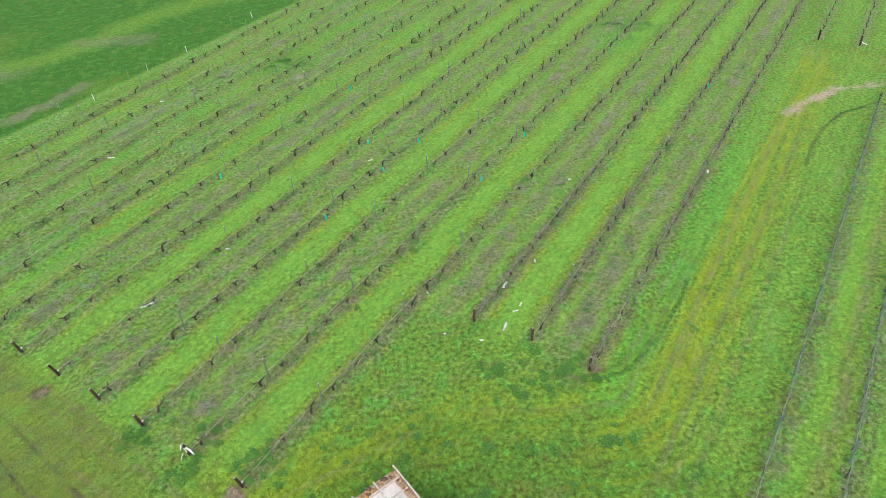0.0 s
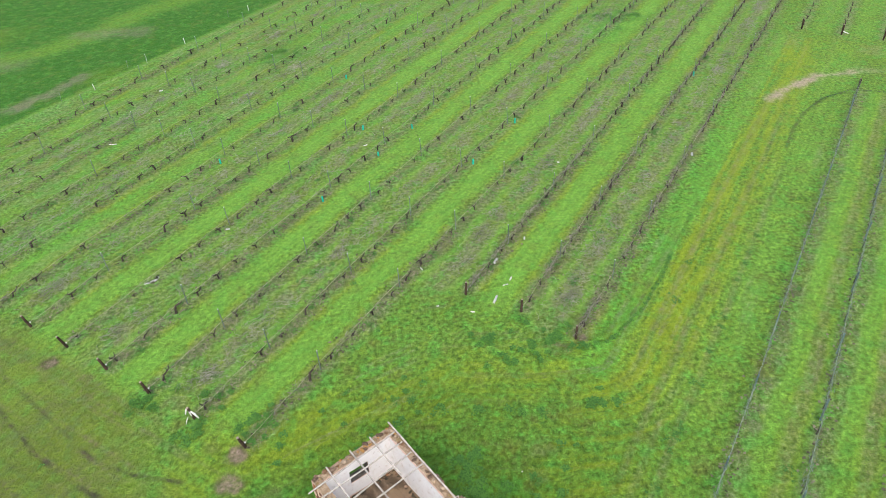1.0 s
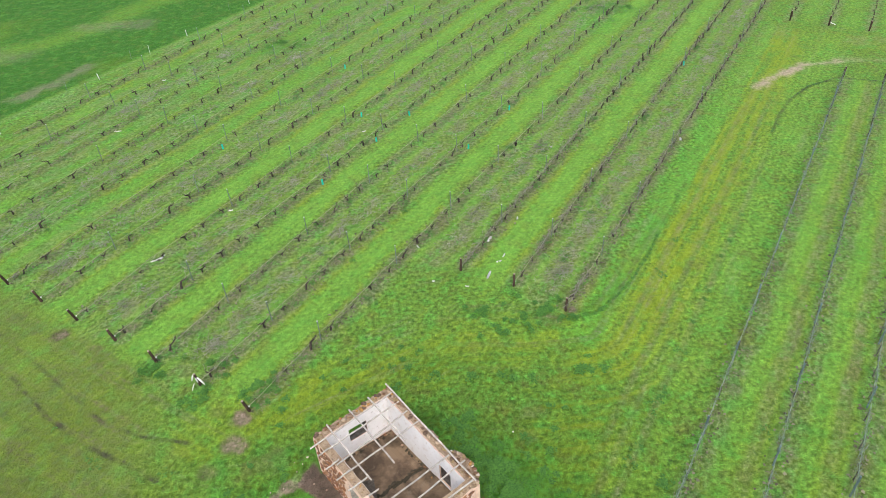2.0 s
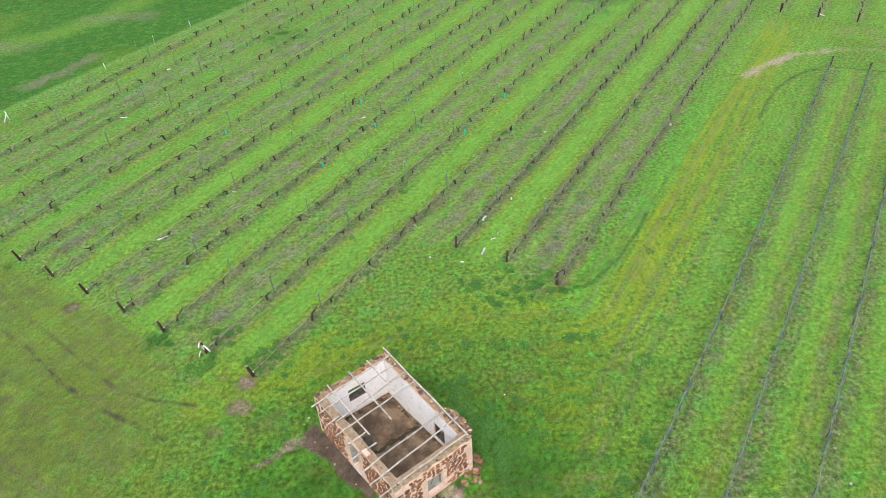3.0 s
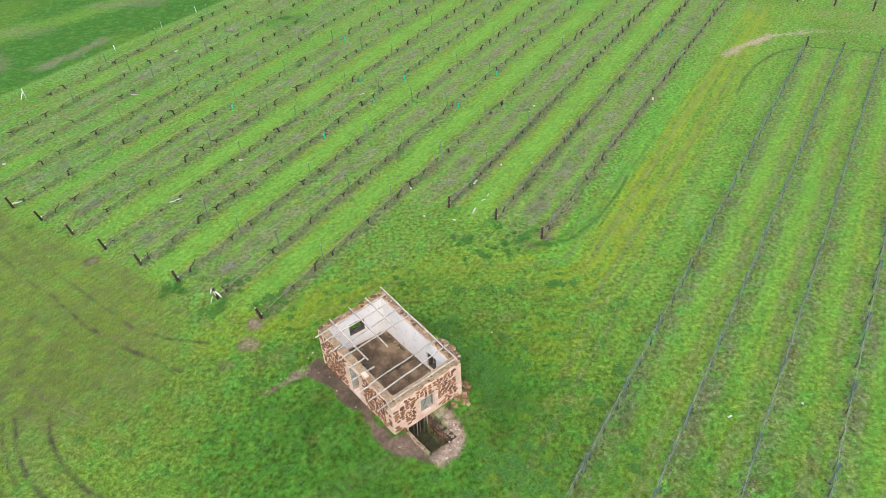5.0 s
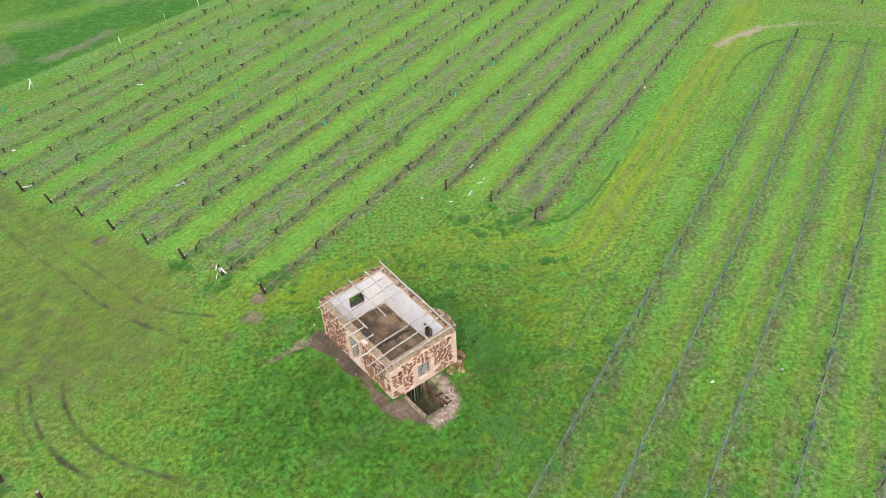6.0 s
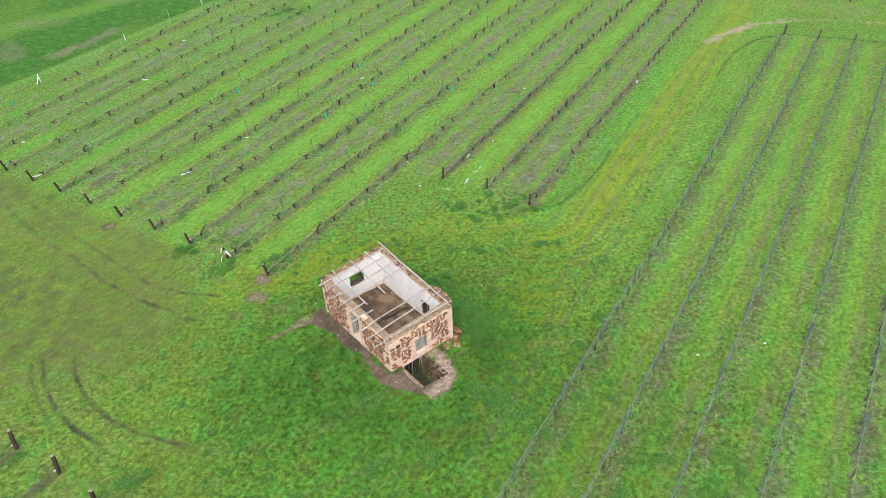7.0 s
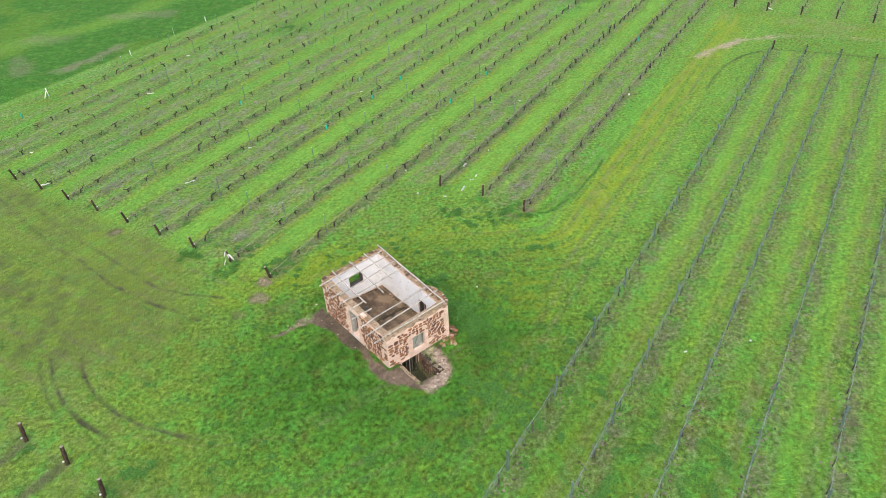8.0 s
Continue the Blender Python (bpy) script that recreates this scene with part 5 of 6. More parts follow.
# last year's canes tied along the wires of the young rows
def tied_canes(n):
    rows = np.random.default_rng(18)
    i, u = rows.integers(0, 8, n), -30 + 87.5 * rows.random(n)
    keep = lattice(u / 0.8, i * 7.0, 61) > 0.3
    i, u = i[keep], u[keep]
    n = len(u)
    v = 8.65 + 3.19 * i - 0.006 * np.maximum(u - 20, 0)
    a, length = rows.normal(0, 0.55, n) + np.where(rows.random(n) < 0.5, 0, np.pi), 0.2 + 0.35 * rows.random(n)
    rise, r = rows.normal(0.10, 0.16, n), 0.004 + 0.004 * rows.random(n)
    z = 0.82 + rows.normal(0, 0.13, n)
    co = np.zeros((n, 3, 3, 3), np.float32)
    for s in range(3):
        t = s / 2
        uu, vv, zz = u + np.cos(a) * length * t, v + 0.05 * rows.normal(0, 1, n) + np.sin(a) * length * t * 0.6, z + rise * t - 0.08 * t * t
        x, y = uu * ALONG_R[0] + vv * ACROSS_R[0], uu * ALONG_R[1] + vv * ACROSS_R[1]
        for e, (d, h) in enumerate(((-1, 0), (0, 1.4), (1, 0))):
            co[:, s, e] = np.stack([x + d * r * ACROSS_R[0], y + d * r * ACROSS_R[1], zz + h * r], 1)
    quads = []
    for s in range(2):
        for e in range(3):
            f = (e + 1) % 3
            quads.append((s * 3 + e, s * 3 + f, s * 3 + 3 + f, s * 3 + 3 + e))
    quads = (np.arange(n)[:, None, None] * 9 + np.array(quads)[None]).reshape(-1, 4)
    return mesh_from("tied_canes", co.reshape(-1, 3), quads)


tagged(part("tied_canes", tied_canes(17000), CANE), "grey-green dry canes tied along the young rows", "canes", kind="stuff")


# tangled grey cordons along the old rows, thick in the first three and broken in the others
def cordon(n):
    rows = np.random.default_rng(28)
    k = np.where(rows.random(n) < 0.55, rows.integers(0, 3, n), rows.integers(3, 15, n))
    u = np.array(OLD_START)[k] + 0.1 + 70 * rows.random(n) ** np.where(k < 3, 1.3, 1.5)
    keep = rows.random(n) < ramp(lattice(u / 1.3, k * 9.0, 67), np.where(k < 3, 0.25, 0.5), np.where(k < 3, 0.7, 0.85))
    k, u = k[keep], u[keep]
    n = len(u)
    v = np.array([old_v(int(a), b) for a, b in zip(k, u)]) + rows.normal(0, 0.07, n)
    a, length, r = rows.normal(0, 0.5, n) + np.where(rows.random(n) < 0.5, 0, np.pi), 0.15 + 0.35 * rows.random(n), 0.006 + 0.010 * rows.random(n) ** 2
    z, rise = np.where(k < 3, 0.46, 0.34) + rows.normal(0, 0.11, n), rows.normal(0, 0.10, n)
    co = np.zeros((n, 3, 3, 3), np.float32)
    for s in range(3):
        t = s / 2
        uu, vv, zz = u + np.cos(a) * length * t, v + np.sin(a) * length * t * 0.7 + 0.03 * rows.normal(0, 1, n), z + rise * t
        x, y = uu * ALONG[0] + vv * ACROSS[0], uu * ALONG[1] + vv * ACROSS[1]
        for e, (d, h) in enumerate(((-1, 0), (0, 1.4), (1, 0))):
            co[:, s, e] = np.stack([x + d * r * ACROSS[0], y + d * r * ACROSS[1], zz + h * r], 1)
    quads = [(s * 3 + e, s * 3 + (e + 1) % 3, s * 3 + 3 + (e + 1) % 3, s * 3 + 3 + e) for s in range(2) for e in range(3)]
    return mesh_from("vine_cordons", co.reshape(-1, 3), (np.arange(n)[:, None, None] * 9 + np.array(quads)[None]).reshape(-1, 4))


tagged(part("vine_cordons", cordon(11000), OLD_CANE), "grey-brown tangled cordons along the old rows", "canes", kind="stuff")


# black supply pipes lying at the head of the young rows
def pipe(points, label):
    path = []
    for (ax, ay), (bx, by) in zip(points, points[1:]):
        path += [(ax + (bx - ax) * i / 5, ay + (by - ay) * i / 5, 0.05 + 0.02 * math.sin(2.3 * (ax + i))) for i in range(5)]
    path.append((*points[-1], 0.05))
    tagged(part("irrigation_pipe", tube("irrigation_pipe", path, [0.016] * len(path), 6), PIPE), label, "pipe", "irrigation pipes on the ground")


pipe(FAR_RUTS[1][0][:3], "dark irrigation pipe curving through the grass")
pipe([(42.3, 40.1)] + FAR_RUTS[2][0][1:], "dark irrigation pipe along the head of the young rows")


# ---- broad-leaved weeds ----
def weeds(n):
    rows = np.random.default_rng(15)
    cx, cy = [], []
    while sum(len(c) for c in cx) < n:
        x, y = scatter(6000, 0.8)
        m = masks_at(x, y)
        keep = rows.random(len(x)) < np.maximum(ramp(m["dark"], 0.35, 0.8), 0.10 * ramp(m["emerald"], 0.5, 0.9) * (np.hypot(x - 1, y - 1) < 11)) * ramp(cloud(x, y, 0.7, 55), 0.45, 0.7) * np.where(np.hypot(x + 2, y - 0) < 6.5, 0.12, 1.0) * (1 - m["soil"])
        keep &= (inside(x, y, APRON) < -0.1) & (inside(x, y, PIT) < -0.2)
        cx.append(x[keep])
        cy.append(y[keep])
    x, y = np.concatenate(cx)[:n], np.concatenate(cy)[:n]
    # single clumps in the open grass and along an old wheel line
    px, py = scatter(900, 0.75)
    m = masks_at(px, py)
    free = (m["pasture"] < 0.1) & (m["lush"] < 0.45) & (inside(px, py, APRON) < -0.4) & (px * ALONG[0] + py * ALONG[1] < 40) & (cloud(px, py, 6, 88) > 0.42)
    line = np.linspace(1, 32, 16) + rows.normal(0, 0.6, 16)
    px = np.concatenate([px[free][:230], line * ALONG[0] + 6.45 * ACROSS[0] + rows.normal(0, 0.12, 16)])
    py = np.concatenate([py[free][:230], line * ALONG[1] + 6.45 * ACROSS[1] + rows.normal(0, 0.12, 16)])
    for qx, qy in zip(px, py):
        r, many = 0.08 + 0.22 * rows.random() ** 2, int(rows.integers(3, 11))
        x, y = np.append(x, qx + rows.normal(0, r, many)), np.append(y, qy + rows.normal(0, r, many))
    mound = np.zeros(len(x))
    # rank mounds of them along the hut and scattered in the deep grass
    bank = [(2.6, 7.2), (4.2, 4.4), (4.9, 2.9), (5.1, 1.9)]
    spots = []
    for (ax, ay), (bx, by) in zip(bank, bank[1:]):
        for _ in range(12):
            t = rows.random()
            spots.append((ax + (bx - ax) * t + rows.normal(0.0, 0.38), ay + (by - ay) * t + rows.normal(0, 0.38), 0.16 + 0.20 * rows.random(), 0.20 + 0.26 * rows.random()))
    for _ in range(130):
        a, d = rows.random() * 6.283, 3.5 + 8.0 * rows.random()
        spots.append((1.0 + d * math.cos(a), 1.2 + d * math.sin(a), 0.09 + 0.17 * rows.random() ** 1.5, 0.03 + 0.09 * rows.random()))
    for qx, qy, wide, many in ((-6.6, 11.2, 0.7, 12), (-7.3, 10.3, 0.4, 4), (7.9, 14.8, 0.6, 8), (9.3, 14.0, 0.6, 10), (5.1, 14.4, 0.6, 6), (6.4, 13.4, 0.6, 5), (10.4, 13.7, 0.4, 5), (-13.3, 12.9, 0.3, 4), (-10.3, 10.7, 0.4, 5), (-9.3, 12.9, 0.5, 5), (8.2, 13.2, 0.6, 5), (10.7, 9.7, 0.5, 5), (-12.4, -5.2, 0.5, 8), (4.6, -1.6, 0.5, 10), (5.2, -2.6, 0.6, 14), (6.0, -3.4, 0.7, 14), (6.8, -4.6, 0.7, 10)):
        for _ in range(many):
            spots.append((qx + rows.normal(0, wide), qy + rows.normal(0, wide), 0.10 + 0.14 * rows.random(), 0.04 + 0.08 * rows.random()))
    for line, gap in (([(41.2, 40.2), (38.3, 39.2), (35.8, 37.3), (33.5, 34.8), (31.5, 32.0)], 0.3), ([(10.4, 13.5), (12.3, 13.9), (14.7, 16.0), (16.8, 18.6), (18.0, 20.4)], 0.5)):
        for (ax, ay), (bx, by) in zip(line, line[1:]):
            for t in np.arange(0, 1, gap / math.hypot(bx - ax, by - ay)):
                spots.append((ax + (bx - ax) * t + rows.normal(0, 0.03), ay + (by - ay) * t + rows.normal(0, 0.03), 0.05, 0.0))
    for qx, qy, r, tall in spots:
        many = int(4 + 380 * r * r)
        ox, oy = rows.normal(0, r * 0.55, many), rows.normal(0, r * 0.55, many)
        x, y = np.append(x, qx + ox), np.append(y, qy + oy)
        mound = np.append(mound, tall * np.clip(1 - (ox * ox + oy * oy) / (1.6 * r * r), 0, 1))
    keep = (inside(x, y, PIT) < -0.2) & ~((x * HA.x + y * HA.y > 0) & (x * HA.x + y * HA.y < LA) & (x * HB.x + y * HB.y > 0) & (x * HB.x + y * HB.y < LB))
    m = masks_at(x, y)
    keep &= (m["soil"] < 0.4) & (m["mud"] < 0.5)
    x, y, mound = x[keep], y[keep], mound[keep]
    n = len(x)
    leaves = 9
    co = np.zeros((n, leaves, 4, 3), np.float32)
    size = 0.035 + 0.05 * rows.random(n)
    for l in range(leaves):
        a = rows.random(n) * 6.283
        reach, up = size * (0.4 + 1.2 * rows.random(n)), size * (0.2 + 1.3 * rows.random(n))
        w = size * (0.3 + 0.3 * rows.random(n))
        dx, dy = np.cos(a), np.sin(a)
        co[:, l, 0] = np.stack([x + dx * reach * 0.3, y + dy * reach * 0.3, up * 0.8 + mound], 1)
        co[:, l, 1] = np.stack([x + dx * reach - dy * w, y + dy * reach + dx * w, up + mound], 1)
        co[:, l, 2] = np.stack([x + dx * reach * 1.7, y + dy * reach * 1.7, up * 0.85 + mound], 1)
        co[:, l, 3] = np.stack([x + dx * reach + dy * w, y + dy * reach - dx * w, up + mound], 1)
    return mesh_from("weeds", co.reshape(-1, 3), np.arange(n * leaves * 4).reshape(-1, 4))


def leaf_material():
    t = Tree("weed_leaf", 0.6, 0.0, 0.3)
    colour = t.mix(t.island(), (0.040, 0.128, 0.022), (0.115, 0.290, 0.044))
    return t.done(t.mix(t.span(t.noise(0.7, 2), 0.4, 0.7, 0, 0.5), colour, (0.060, 0.185, 0.036)))


tagged(part("weeds", weeds(8500), leaf_material()), "dark green broad-leaved weeds in clumps", "weeds", kind="stuff")

# ---- clods and dead leaves under the rows ----
def flecks(n):
    rows = np.random.default_rng(33)
    co = np.zeros((n, 4, 3), np.float32)
    u = -12 + 90 * rows.random(n) ** 1.4
    which = np.where(rows.random(n) < 0.62, rows.integers(0, 15, n), rows.integers(15, 23, n))
    x, y = np.zeros(n), np.zeros(n)
    for k in range(15):
        pick = which == k
        uu = np.maximum(u[pick], OLD_START[k] + rows.random(pick.sum()) * 20)
        vv = np.array([old_v(k, q) for q in uu]) + rows.normal(0, 0.30, pick.sum())
        x[pick], y[pick] = uu * ALONG[0] + vv * ACROSS[0], uu * ALONG[1] + vv * ACROSS[1]
    for i in range(8):
        pick = which == 15 + i
        uu = np.where(u[pick] > 57.5, -12 + 69 * rows.random(pick.sum()), u[pick])
        vv = 8.65 + 3.19 * i + 0.12 - 0.006 * np.maximum(uu - 20, 0) + rows.normal(0, 0.26, pick.sum())
        x[pick], y[pick] = uu * ALONG_R[0] + vv * ACROSS_R[0], uu * ALONG_R[1] + vv * ACROSS_R[1]
    size = 0.025 + 0.07 * rows.random(n) ** 2
    a, z = rows.random(n) * 6.28, 0.03 + 0.05 * rows.random(n)
    for c in range(4):
        t = a + c * 1.571
        r = size * (0.6 + 0.8 * rows.random(n))
        co[:, c] = np.stack([x + np.cos(t) * r, y + np.sin(t) * r, z + (rows.random(n) - 0.3) * size], 1)
    return mesh_from("dead_leaves", co.reshape(-1, 3), np.arange(n * 4).reshape(-1, 4))


def fleck_material():
    t = Tree("dead_leaf", 0.9, 0.0, 0.15)
    colour = t.mix(t.island(), (0.075, 0.075, 0.046), (0.25, 0.245, 0.155))
    return t.done(colour)


tagged(part("dead_leaves", flecks(30000), fleck_material()), "dead leaves and clods under the vine rows", "leaf litter", kind="stuff")

# ---- guards and litter ----
def guard():
    """An open plastic sleeve round a young vine."""
    bm = bmesh.new()
    rings = []
    for r, z in ((0.072, 0.0), (0.068, 0.42), (0.061, 0.42), (0.065, 0.0)):
        rings.append([bm.verts.new((r * math.cos(a), r * math.sin(a), z)) for a in np.linspace(0, 2 * math.pi, 12, endpoint=False)])
    for p, q in zip(rings, rings[1:] + rings[:1]):
        for i in range(12):
            bm.faces.new((p[i], p[(i + 1) % 12], q[(i + 1) % 12], q[i]))
    return bm


teal = tagged(part("vine_guard", guard(), TEAL), "bright teal plastic vine guard standing in a row", "vine guard", "teal vine guards")
first = True
for x, y in ((-12.95, 37.44), (-4.43, 30.53), (-2.96, 51.76), (-1.4, 41.0), (2.81, 40.45), (-0.19, 36.29), (7.15, 33.81), (11.55, 39.85), (29.52, 45.77), (-34.41, 38.95)):
    m = pose(x, y, 0, 10 * (rnd.random() - 0.5), 10 * (rnd.random() - 0.5), 0)
    if first:
        teal.matrix_basis, first = m, False
    else:
        copy_thing(teal, m)


def scrap(x, y, length, width, turn, label="white plastic sleeve lying on the grass", z=0.05):
    bm = bmesh.new()
    cols = []
    n = 5
    for i in range(n + 1):
        t = i / n - 0.5
        cols.append([bm.verts.new((length * t, width * c * (1 - 0.5 * abs(t)), 0.05 * (1 - c * c * 4) + 0.02 * math.sin(i * 1.9))) for c in (-0.5, -0.2, 0.2, 0.5)])
    for p, q in zip(cols, cols[1:]):
        for k in range(3):
            bm.faces.new((p[k], q[k], q[k + 1], p[k + 1]))
    bmesh.ops.solidify(bm, geom=bm.faces[:], thickness=0.012)
    bmesh.ops.recalc_face_normals(bm, faces=bm.faces[:])
    ob = part("plastic_scrap", bm, WHITE)
    ob.matrix_basis = pose(x, y, z, 0, 0, turn)
    return tagged(ob, label, "litter", "white plastic litter")


for spec in ((6.38, 18.06, 0.75, 0.16, 65), (6.97, 21.66, 0.62, 0.22, 60), (-15.2, 22.98, 0.75, 0.16, 30), (-14.85, 23.2, 0.5, 0.14, 70), (-21.0, 52.55, 0.35, 0.25, 10), (-22.82, 42.27, 0.65, 0.14, -5),
             (24.04, 32.17, 0.5, 0.2, 70), (-1.22, 38.18, 0.35, 0.12, 20), (-11.0, 28.06, 0.3, 0.18, 0), (9.25, 23.71, 0.35, 0.12, 80), (7.62, 19.81, 0.4, 0.10, 60), (7.3, 19.3, 0.18, 0.1, 10), (7.1, 19.25, 0.15, 0.1, 40)):
    scrap(*spec)
for spec in ((-27.2, 24.75, 0.7, 0.2, 15), (-30.51, 30.9, 0.3, 0.25, 0), (16.26, -1.14, 0.2, 0.12, 20), (20.09, -0.86, 0.16, 0.14, 50), (13.67, 32.83, 0.2, 0.15, 0), (4.9, 17.2, 0.25, 0.1, -20), (2.2, 21.6, 0.3, 0.08, 120),
             (2.9, 18.0, 0.15, 0.12, 0), (5.75, 6.2, 0.08, 0.06, 0)):
    scrap(*spec)
# white strips hung on one leaning end post
p = old_at(4, 3.05)
strips = thing("plastic_strips", "torn white plastic strips tied round an end post", "litter", (p.x, p.y, 0))
for a, b, w in (((-0.16, -0.06, 0.98), (-0.30, -0.16, 0.62), 0.045), ((-0.06, -0.10, 0.80), (0.30, -0.22, 0.30), 0.05), ((-0.12, -0.12, 0.90), (-0.02, -0.18, 0.45), 0.035), ((-0.2, -0.2, 0.45), (-0.40, -0.36, 0.03), 0.018)):
    a, b = Vector(a), Vector(b)
    path = [a.lerp(b, i / 4) + Vector((0, 0, 0.05 * math.sin(i * 0.8))) for i in range(5)]
    part("strip", tube("strip", path, [w * 0.7, w, w, w * 0.9, w * 0.5], 5), WHITE, strips)


# white posts along the old fence line
def white_post(x, y, braced):
    post = tagged(part("fence_post", tube("fence_post", [(0, 0, -0.3), (0, 0, 0.5), (0.0, 0.01, 1.05)], [0.055, 0.053, 0.05], 8), WHITE), "white-painted post at the pasture edge" + (" with a brace" if braced else ""), "post", "white posts at the pasture edge")
    post.matrix_basis = pose(x, y, 0, 0, -4, 53.3) @ Matrix.Scale(0.88 if braced else 0.66, 4)
    if braced:
        part("brace", tube("brace", [(-0.62, 0.0, -0.05), (-0.06, 0, 0.72)], [0.05, 0.05], 8), WHITE, post)


for x, y, braced in ((-33.55, 43.9, True), (-27.8, 54.15, False), (-21.06, 64.8, False), (-15.16, 74.2, False)):
    white_post(x, y, braced)
for n, (x, y) in enumerate(((-30.4, 52.2), (-25.9, 59.2), (-17.4, 72.5), (-24.2, 60.3))):
    stake = tagged(part("fence_stake", tube("fence_stake", [(0, 0, -0.2), (0.01, 0, 0.5), (0.0, 0.02, 0.9)], [0.02, 0.02, 0.018], 6), STEEL if n < 3 else CAP), "thin stake at the pasture edge", "stake", "stakes at the pasture edge")
    stake.matrix_basis = pose(x, y, 0, 0, 4, 20 * n)
tagged(scrap(47.75, 52.0, 0.9, 0.2, 100, "white plastic sleeve leaning on an end post", 0.3), category="litter")

# ---- facing stones of the hut, last ----
def face_stone(outline, depth, place, parent, material):
    """A flat-faced stone with worn edges set in the mortar."""
    n = len(outline)
    cx, cz = sum(p[0] for p in outline) / n, sum(p[1] for p in outline) / n
    co = []
    for d, k in ((0.01, 1.0), (-depth * 0.6, 0.97), (-depth, 0.80)):
        co += [place(cx + (s - cx) * k, d, cz + (z - cz) * k) for s, z in outline]
    mesh = bpy.data.meshes.new("stone")
    mesh.from_pydata(co, [], [(r * n + i, r * n + (i + 1) % n, r * n + n + (i + 1) % n, r * n + n + i) for r in (0, 1) for i in range(n)] + [tuple(range(2 * n, 3 * n))])
    return part("stone", mesh, material, parent)


def face_wall(place, length, top, zones, blocked, parent, seed):
    """Rubble stones bedded in rough courses, zone by zone: s0, s1, foot, height, width, tilt in degrees, loose joint."""
    rows = random.Random(seed)
    for s0, s1, foot, high, wide, tilt, joint in zones:
        z = foot
        while z < 2.8:
            h = high * (0.72 + 0.56 * rows.random())
            s = s0 + 0.12 * rows.random() - 0.04
            while s < s1:
                w = wide * (0.45 + 1.1 * rows.random() ** 1.2)
                hh = h * (0.70 + 0.42 * rows.random())
                cx, cz = s + w / 2, z + h / 2 + 0.03 * (rows.random() - 0.5)
                turn = radians(tilt + 16 * (rows.random() - 0.5))
                n = rows.choice((7, 8, 9, 10))
                square = 0.55 + 0.25 * rows.random()
                shape = []
                for i in range(n):
                    a = 2 * math.pi * (i + 0.45 * (rows.random() - 0.5)) / n
                    r = (abs(math.cos(a)) ** (2 / square) + abs(math.sin(a)) ** (2 / square)) ** (-square / 2) * (0.86 + 0.24 * rows.random())
                    px, pz = r * math.cos(a) * w / 2, r * math.sin(a) * hh / 2
                    shape.append((cx + px * math.cos(turn) - pz * math.sin(turn), cz + px * math.sin(turn) + pz * math.cos(turn)))
                s += w + joint * (0.5 + 1.3 * rows.random())
                lo_s, hi_s, lo_z, hi_z = min(p[0] for p in shape), max(p[0] for p in shape), min(p[1] for p in shape), max(p[1] for p in shape)
                if lo_s < 0.012 or hi_s > length - 0.012 or lo_z < foot or hi_z > top(cx) or hi_s > s1 + 0.06 or rows.random() < 0.06:
                    continue
                if any(a < hi_s and lo_s < b and c < hi_z and lo_z < e for a, b, c, e in blocked):
                    continue
                face_stone(shape, 0.016 + 0.028 * rows.random(), place, parent, STONE)
            z += h + 0.5 * joint


face_wall(window_place, LA, lambda s: hut_top(s, 0) - 0.22,
          [(0.0, 0.70, 0.02, 0.20, 0.34, 2, 0.030), (0.70, WINDOW[0] - 0.20, 0.02, 0.135, 0.24, -3, 0.036), (WINDOW[0] - 0.20, WINDOW[1] + 0.2, 1.42, 0.15, 0.27, 0, 0.05), (WINDOW[1] + 0.2, LA - 0.1, 0.02, 0.100, 0.25, 7, 0.034)],
          [(WINDOW[0] - 0.20, WINDOW[1] + 0.18, 0.0, 1.42), (LA - 0.17, LA, 0, 3), (0.80, 1.4, -0.1, 0.18), CELLAR], window_wall, 31)
face_wall(door_place, LB, lambda s: hut_top(0, s) - 0.05,
          [(0.0, 0.62, 0.02, 0.20, 0.34, 0, 0.030), (0.62, DOOR[0] - 0.1, 0.02, 0.130, 0.25, 3, 0.036), (DOOR[1] + 0.1, LB - 0.45, 0.02, 0.125, 0.25, -3, 0.036), (LB - 0.45, LB, 0.02, 0.15, 0.26, 0, 0.04)],
          [(DOOR[0] - 0.2, DOOR[1] + 0.22, 0.0, 2.14)], door_wall, 37)

# loose rubble along the wall tops
CAPS = []
for i in range(6):
    m = bpy.data.meshes.new("capstone")
    b = rock_mesh(i + 20)
    b.to_mesh(m)
    b.free()
    m.materials.append(CAPSTONE)
    CAPS.append(m)
rows_ = random.Random(77)
for place, length, top, parent, n, most in ((back_place, LA, lambda s: hut_top(s, LB), back_wall, 48, 0.2), (side_place, LB, lambda s: hut_top(LA, s), side_wall, 84, 0.2), (window_place, LA, lambda s: hut_top(s, 0) - 0.06, window_wall, 26, 0.1), (door_place, LB, lambda s: hut_top(0, s) - 0.03, door_wall, 30, 0.09)):
    for i in range(n):
        s, size = length * (i + rows_.random()) / n, 0.06 + most * rows_.random() ** 1.6
        c = place(s, THICK * (0.08 + 0.62 * rows_.random()), top(s) + (0.02 if most > 0.15 else 0.0))
        ob = part("capstone", CAPS[rows_.randrange(6)], None, parent)
        ob.matrix_local = Matrix.LocRotScale(c, Euler((0, 0, 6.28 * rows_.random())), (size * 1.3, size, size * (0.8 if most > 0.15 else 0.55)))
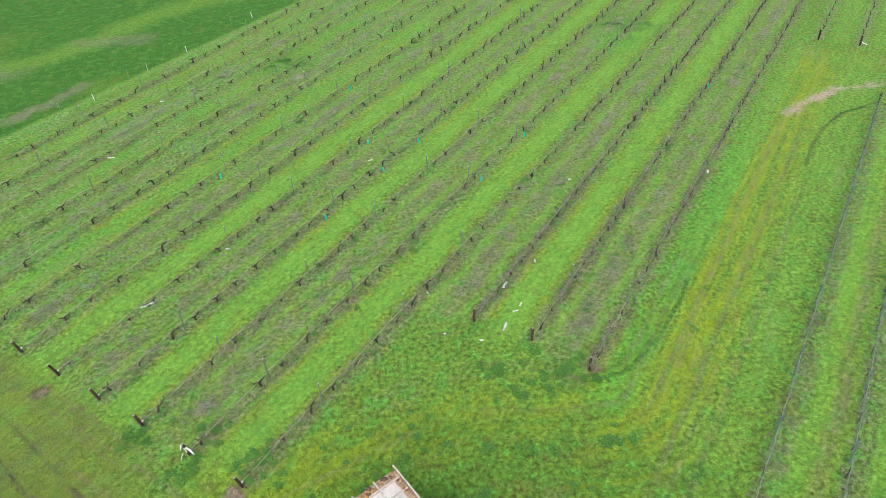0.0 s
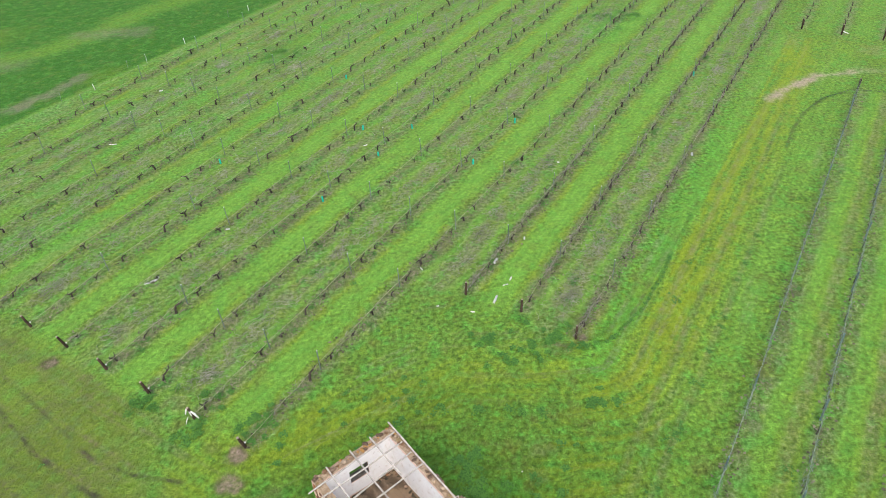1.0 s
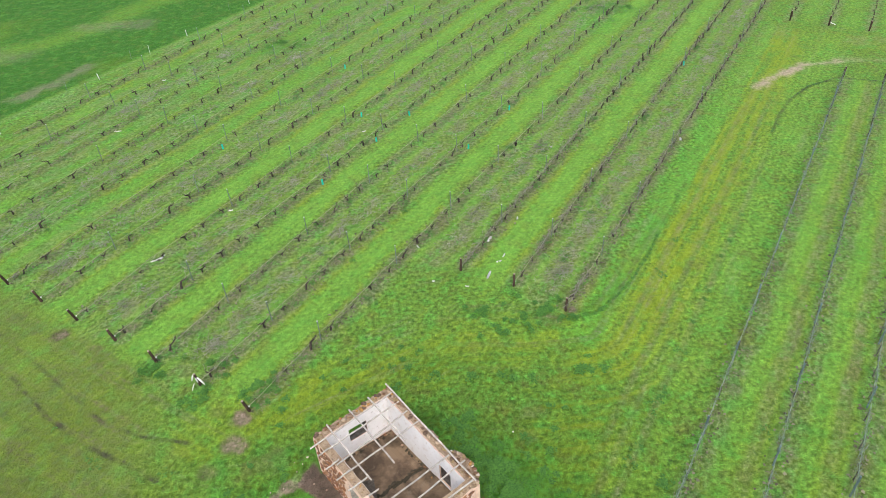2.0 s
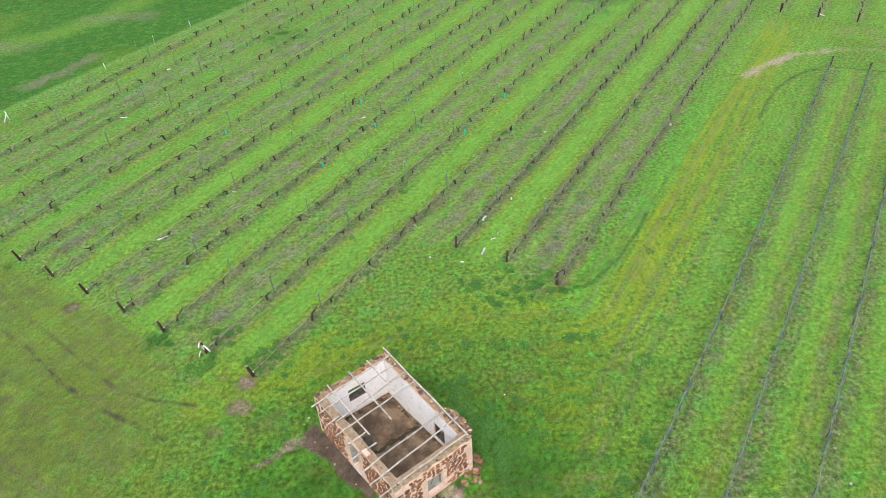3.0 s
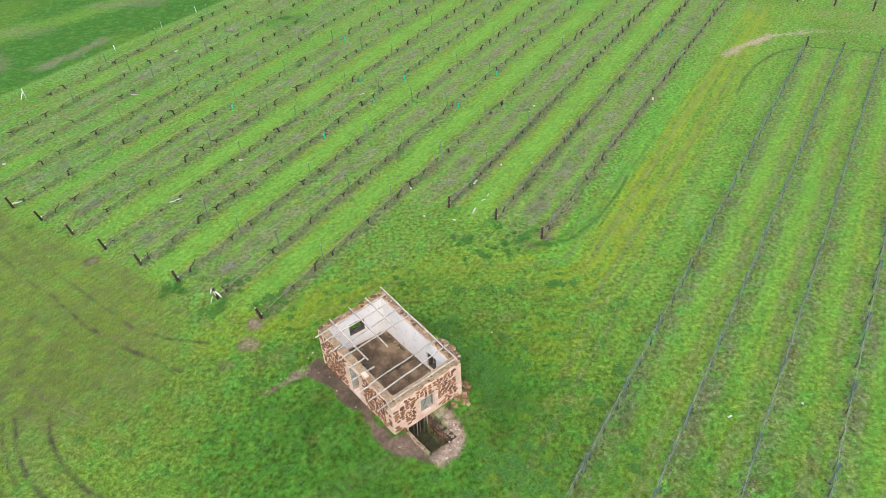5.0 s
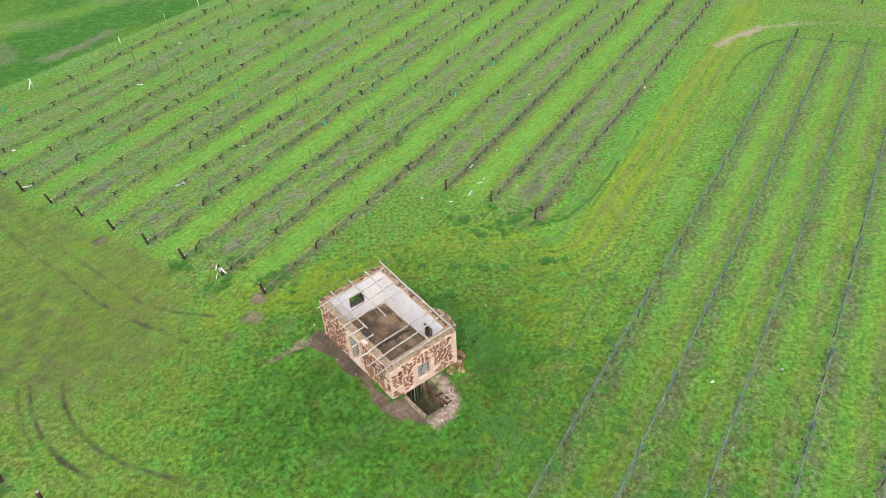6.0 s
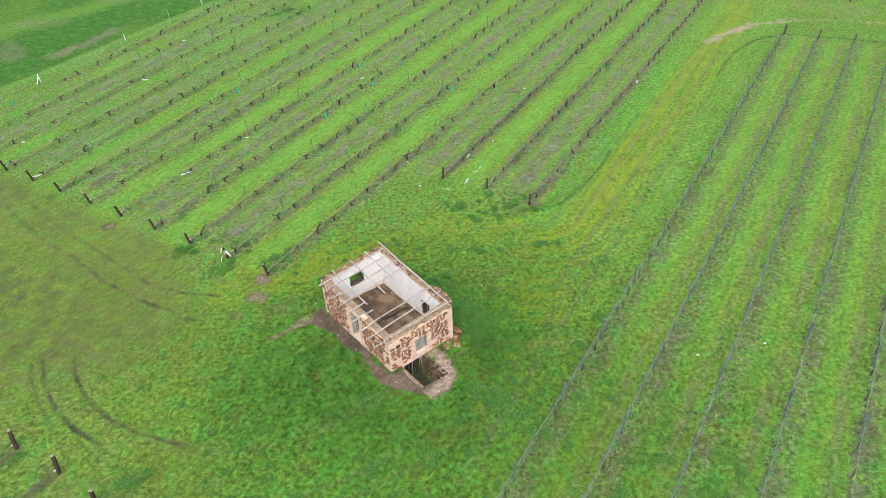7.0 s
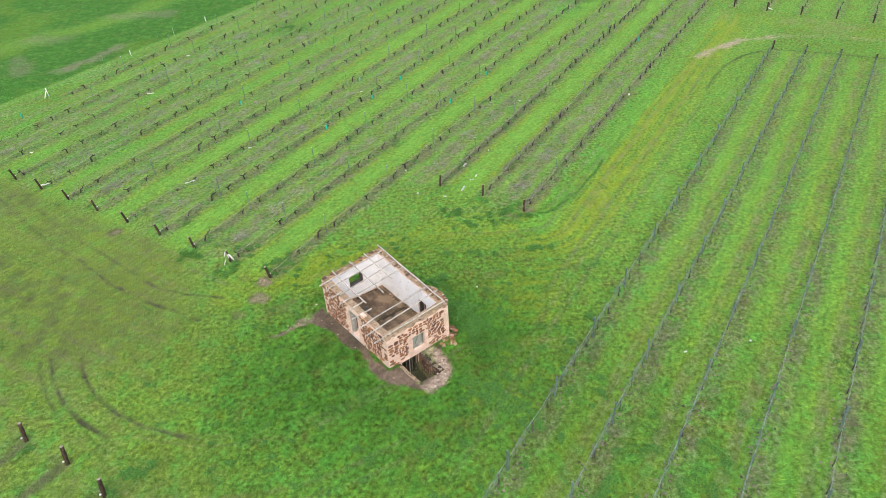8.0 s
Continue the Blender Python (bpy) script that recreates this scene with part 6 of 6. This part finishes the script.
for i in range(26):
    t = i / 25
    b, o = 0.15 + 1.85 * t, 0.36 * math.sin(math.pi * t) ** 0.7
    size = 0.10 + 0.10 * rows_.random()
    ob = part("capstone", (CAPS if i % 3 else PALE_ROCKS)[rows_.randrange(6)], None, side_wall)
    ob.matrix_local = Matrix.LocRotScale(hut_at(LA + o - 0.03 + 0.04 * rows_.random(), b, hut_top(LA, b) - 0.15), Euler((0, 0, 6.28 * rows_.random())), (size * 1.4, size, size * 0.9))
# crumbled plaster and stones at the foot of the inner walls
for i in range(46):
    if i % 2:
        a, b = THICK + 0.08 + (LA - 2 * THICK - 0.2) * rows_.random(), LB - THICK - 0.08 - 0.14 * rows_.random() ** 2
    else:
        a, b = LA - THICK - 0.08 - 0.16 * rows_.random() ** 2, THICK + 0.1 + (LB - 2 * THICK - 0.2) * rows_.random()
    s = 0.04 + 0.10 * rows_.random() ** 2
    ob = new("fallen_plaster", (CAPS if i % 3 else ROCKS)[rows_.randrange(6)])
    p = hut_at(a, b, 0.455 + s * 0.2)
    ob.matrix_world = pose(p.x, p.y, p.z, 0, 0, 360 * rows_.random()) @ Matrix.Diagonal((s * 1.4, s, s * 0.7, 1))
    tagged(ob, "crumbled lump of stone and plaster on the floor", "rubble", "rubble along the inner walls")
# dark rotted crumbs where the floorboards meet and along their ends
CLODS = [m.copy() for m in ROCKS]
for m in CLODS:
    m.materials[0] = DAMP_SHADED
for i in range(90):
    if i < 50:
        a, b = THICK + 0.15 + (LA - 2 * THICK - 0.3) * (i + rows_.random()) / 50, 3.27 + 0.10 * math.sin(i * 0.35) + 0.07 * rows_.random()
    elif i < 72:
        a, b = THICK + 0.1 + (LA - 2 * THICK - 0.2) * rows_.random(), LB - THICK - 0.06 - 0.16 * rows_.random()
    else:
        a, b = LA - THICK - 0.06 - 0.14 * rows_.random(), 2.2 + 3.4 * rows_.random()
    s = 0.06 + 0.12 * rows_.random() ** 2
    p = hut_at(a, b, 0.455 + s * 0.12)
    ob = new("rotted_clod", CLODS[rows_.randrange(6)])
    ob.matrix_world = pose(p.x, p.y, p.z, 0, 0, 360 * rows_.random()) @ Matrix.Diagonal((s * 1.6, s, s * 0.4, 1))
    tagged(ob, "dark crumb of rotted board and moss on the floor", "rubble", "rotted crumbs on the hut floor")
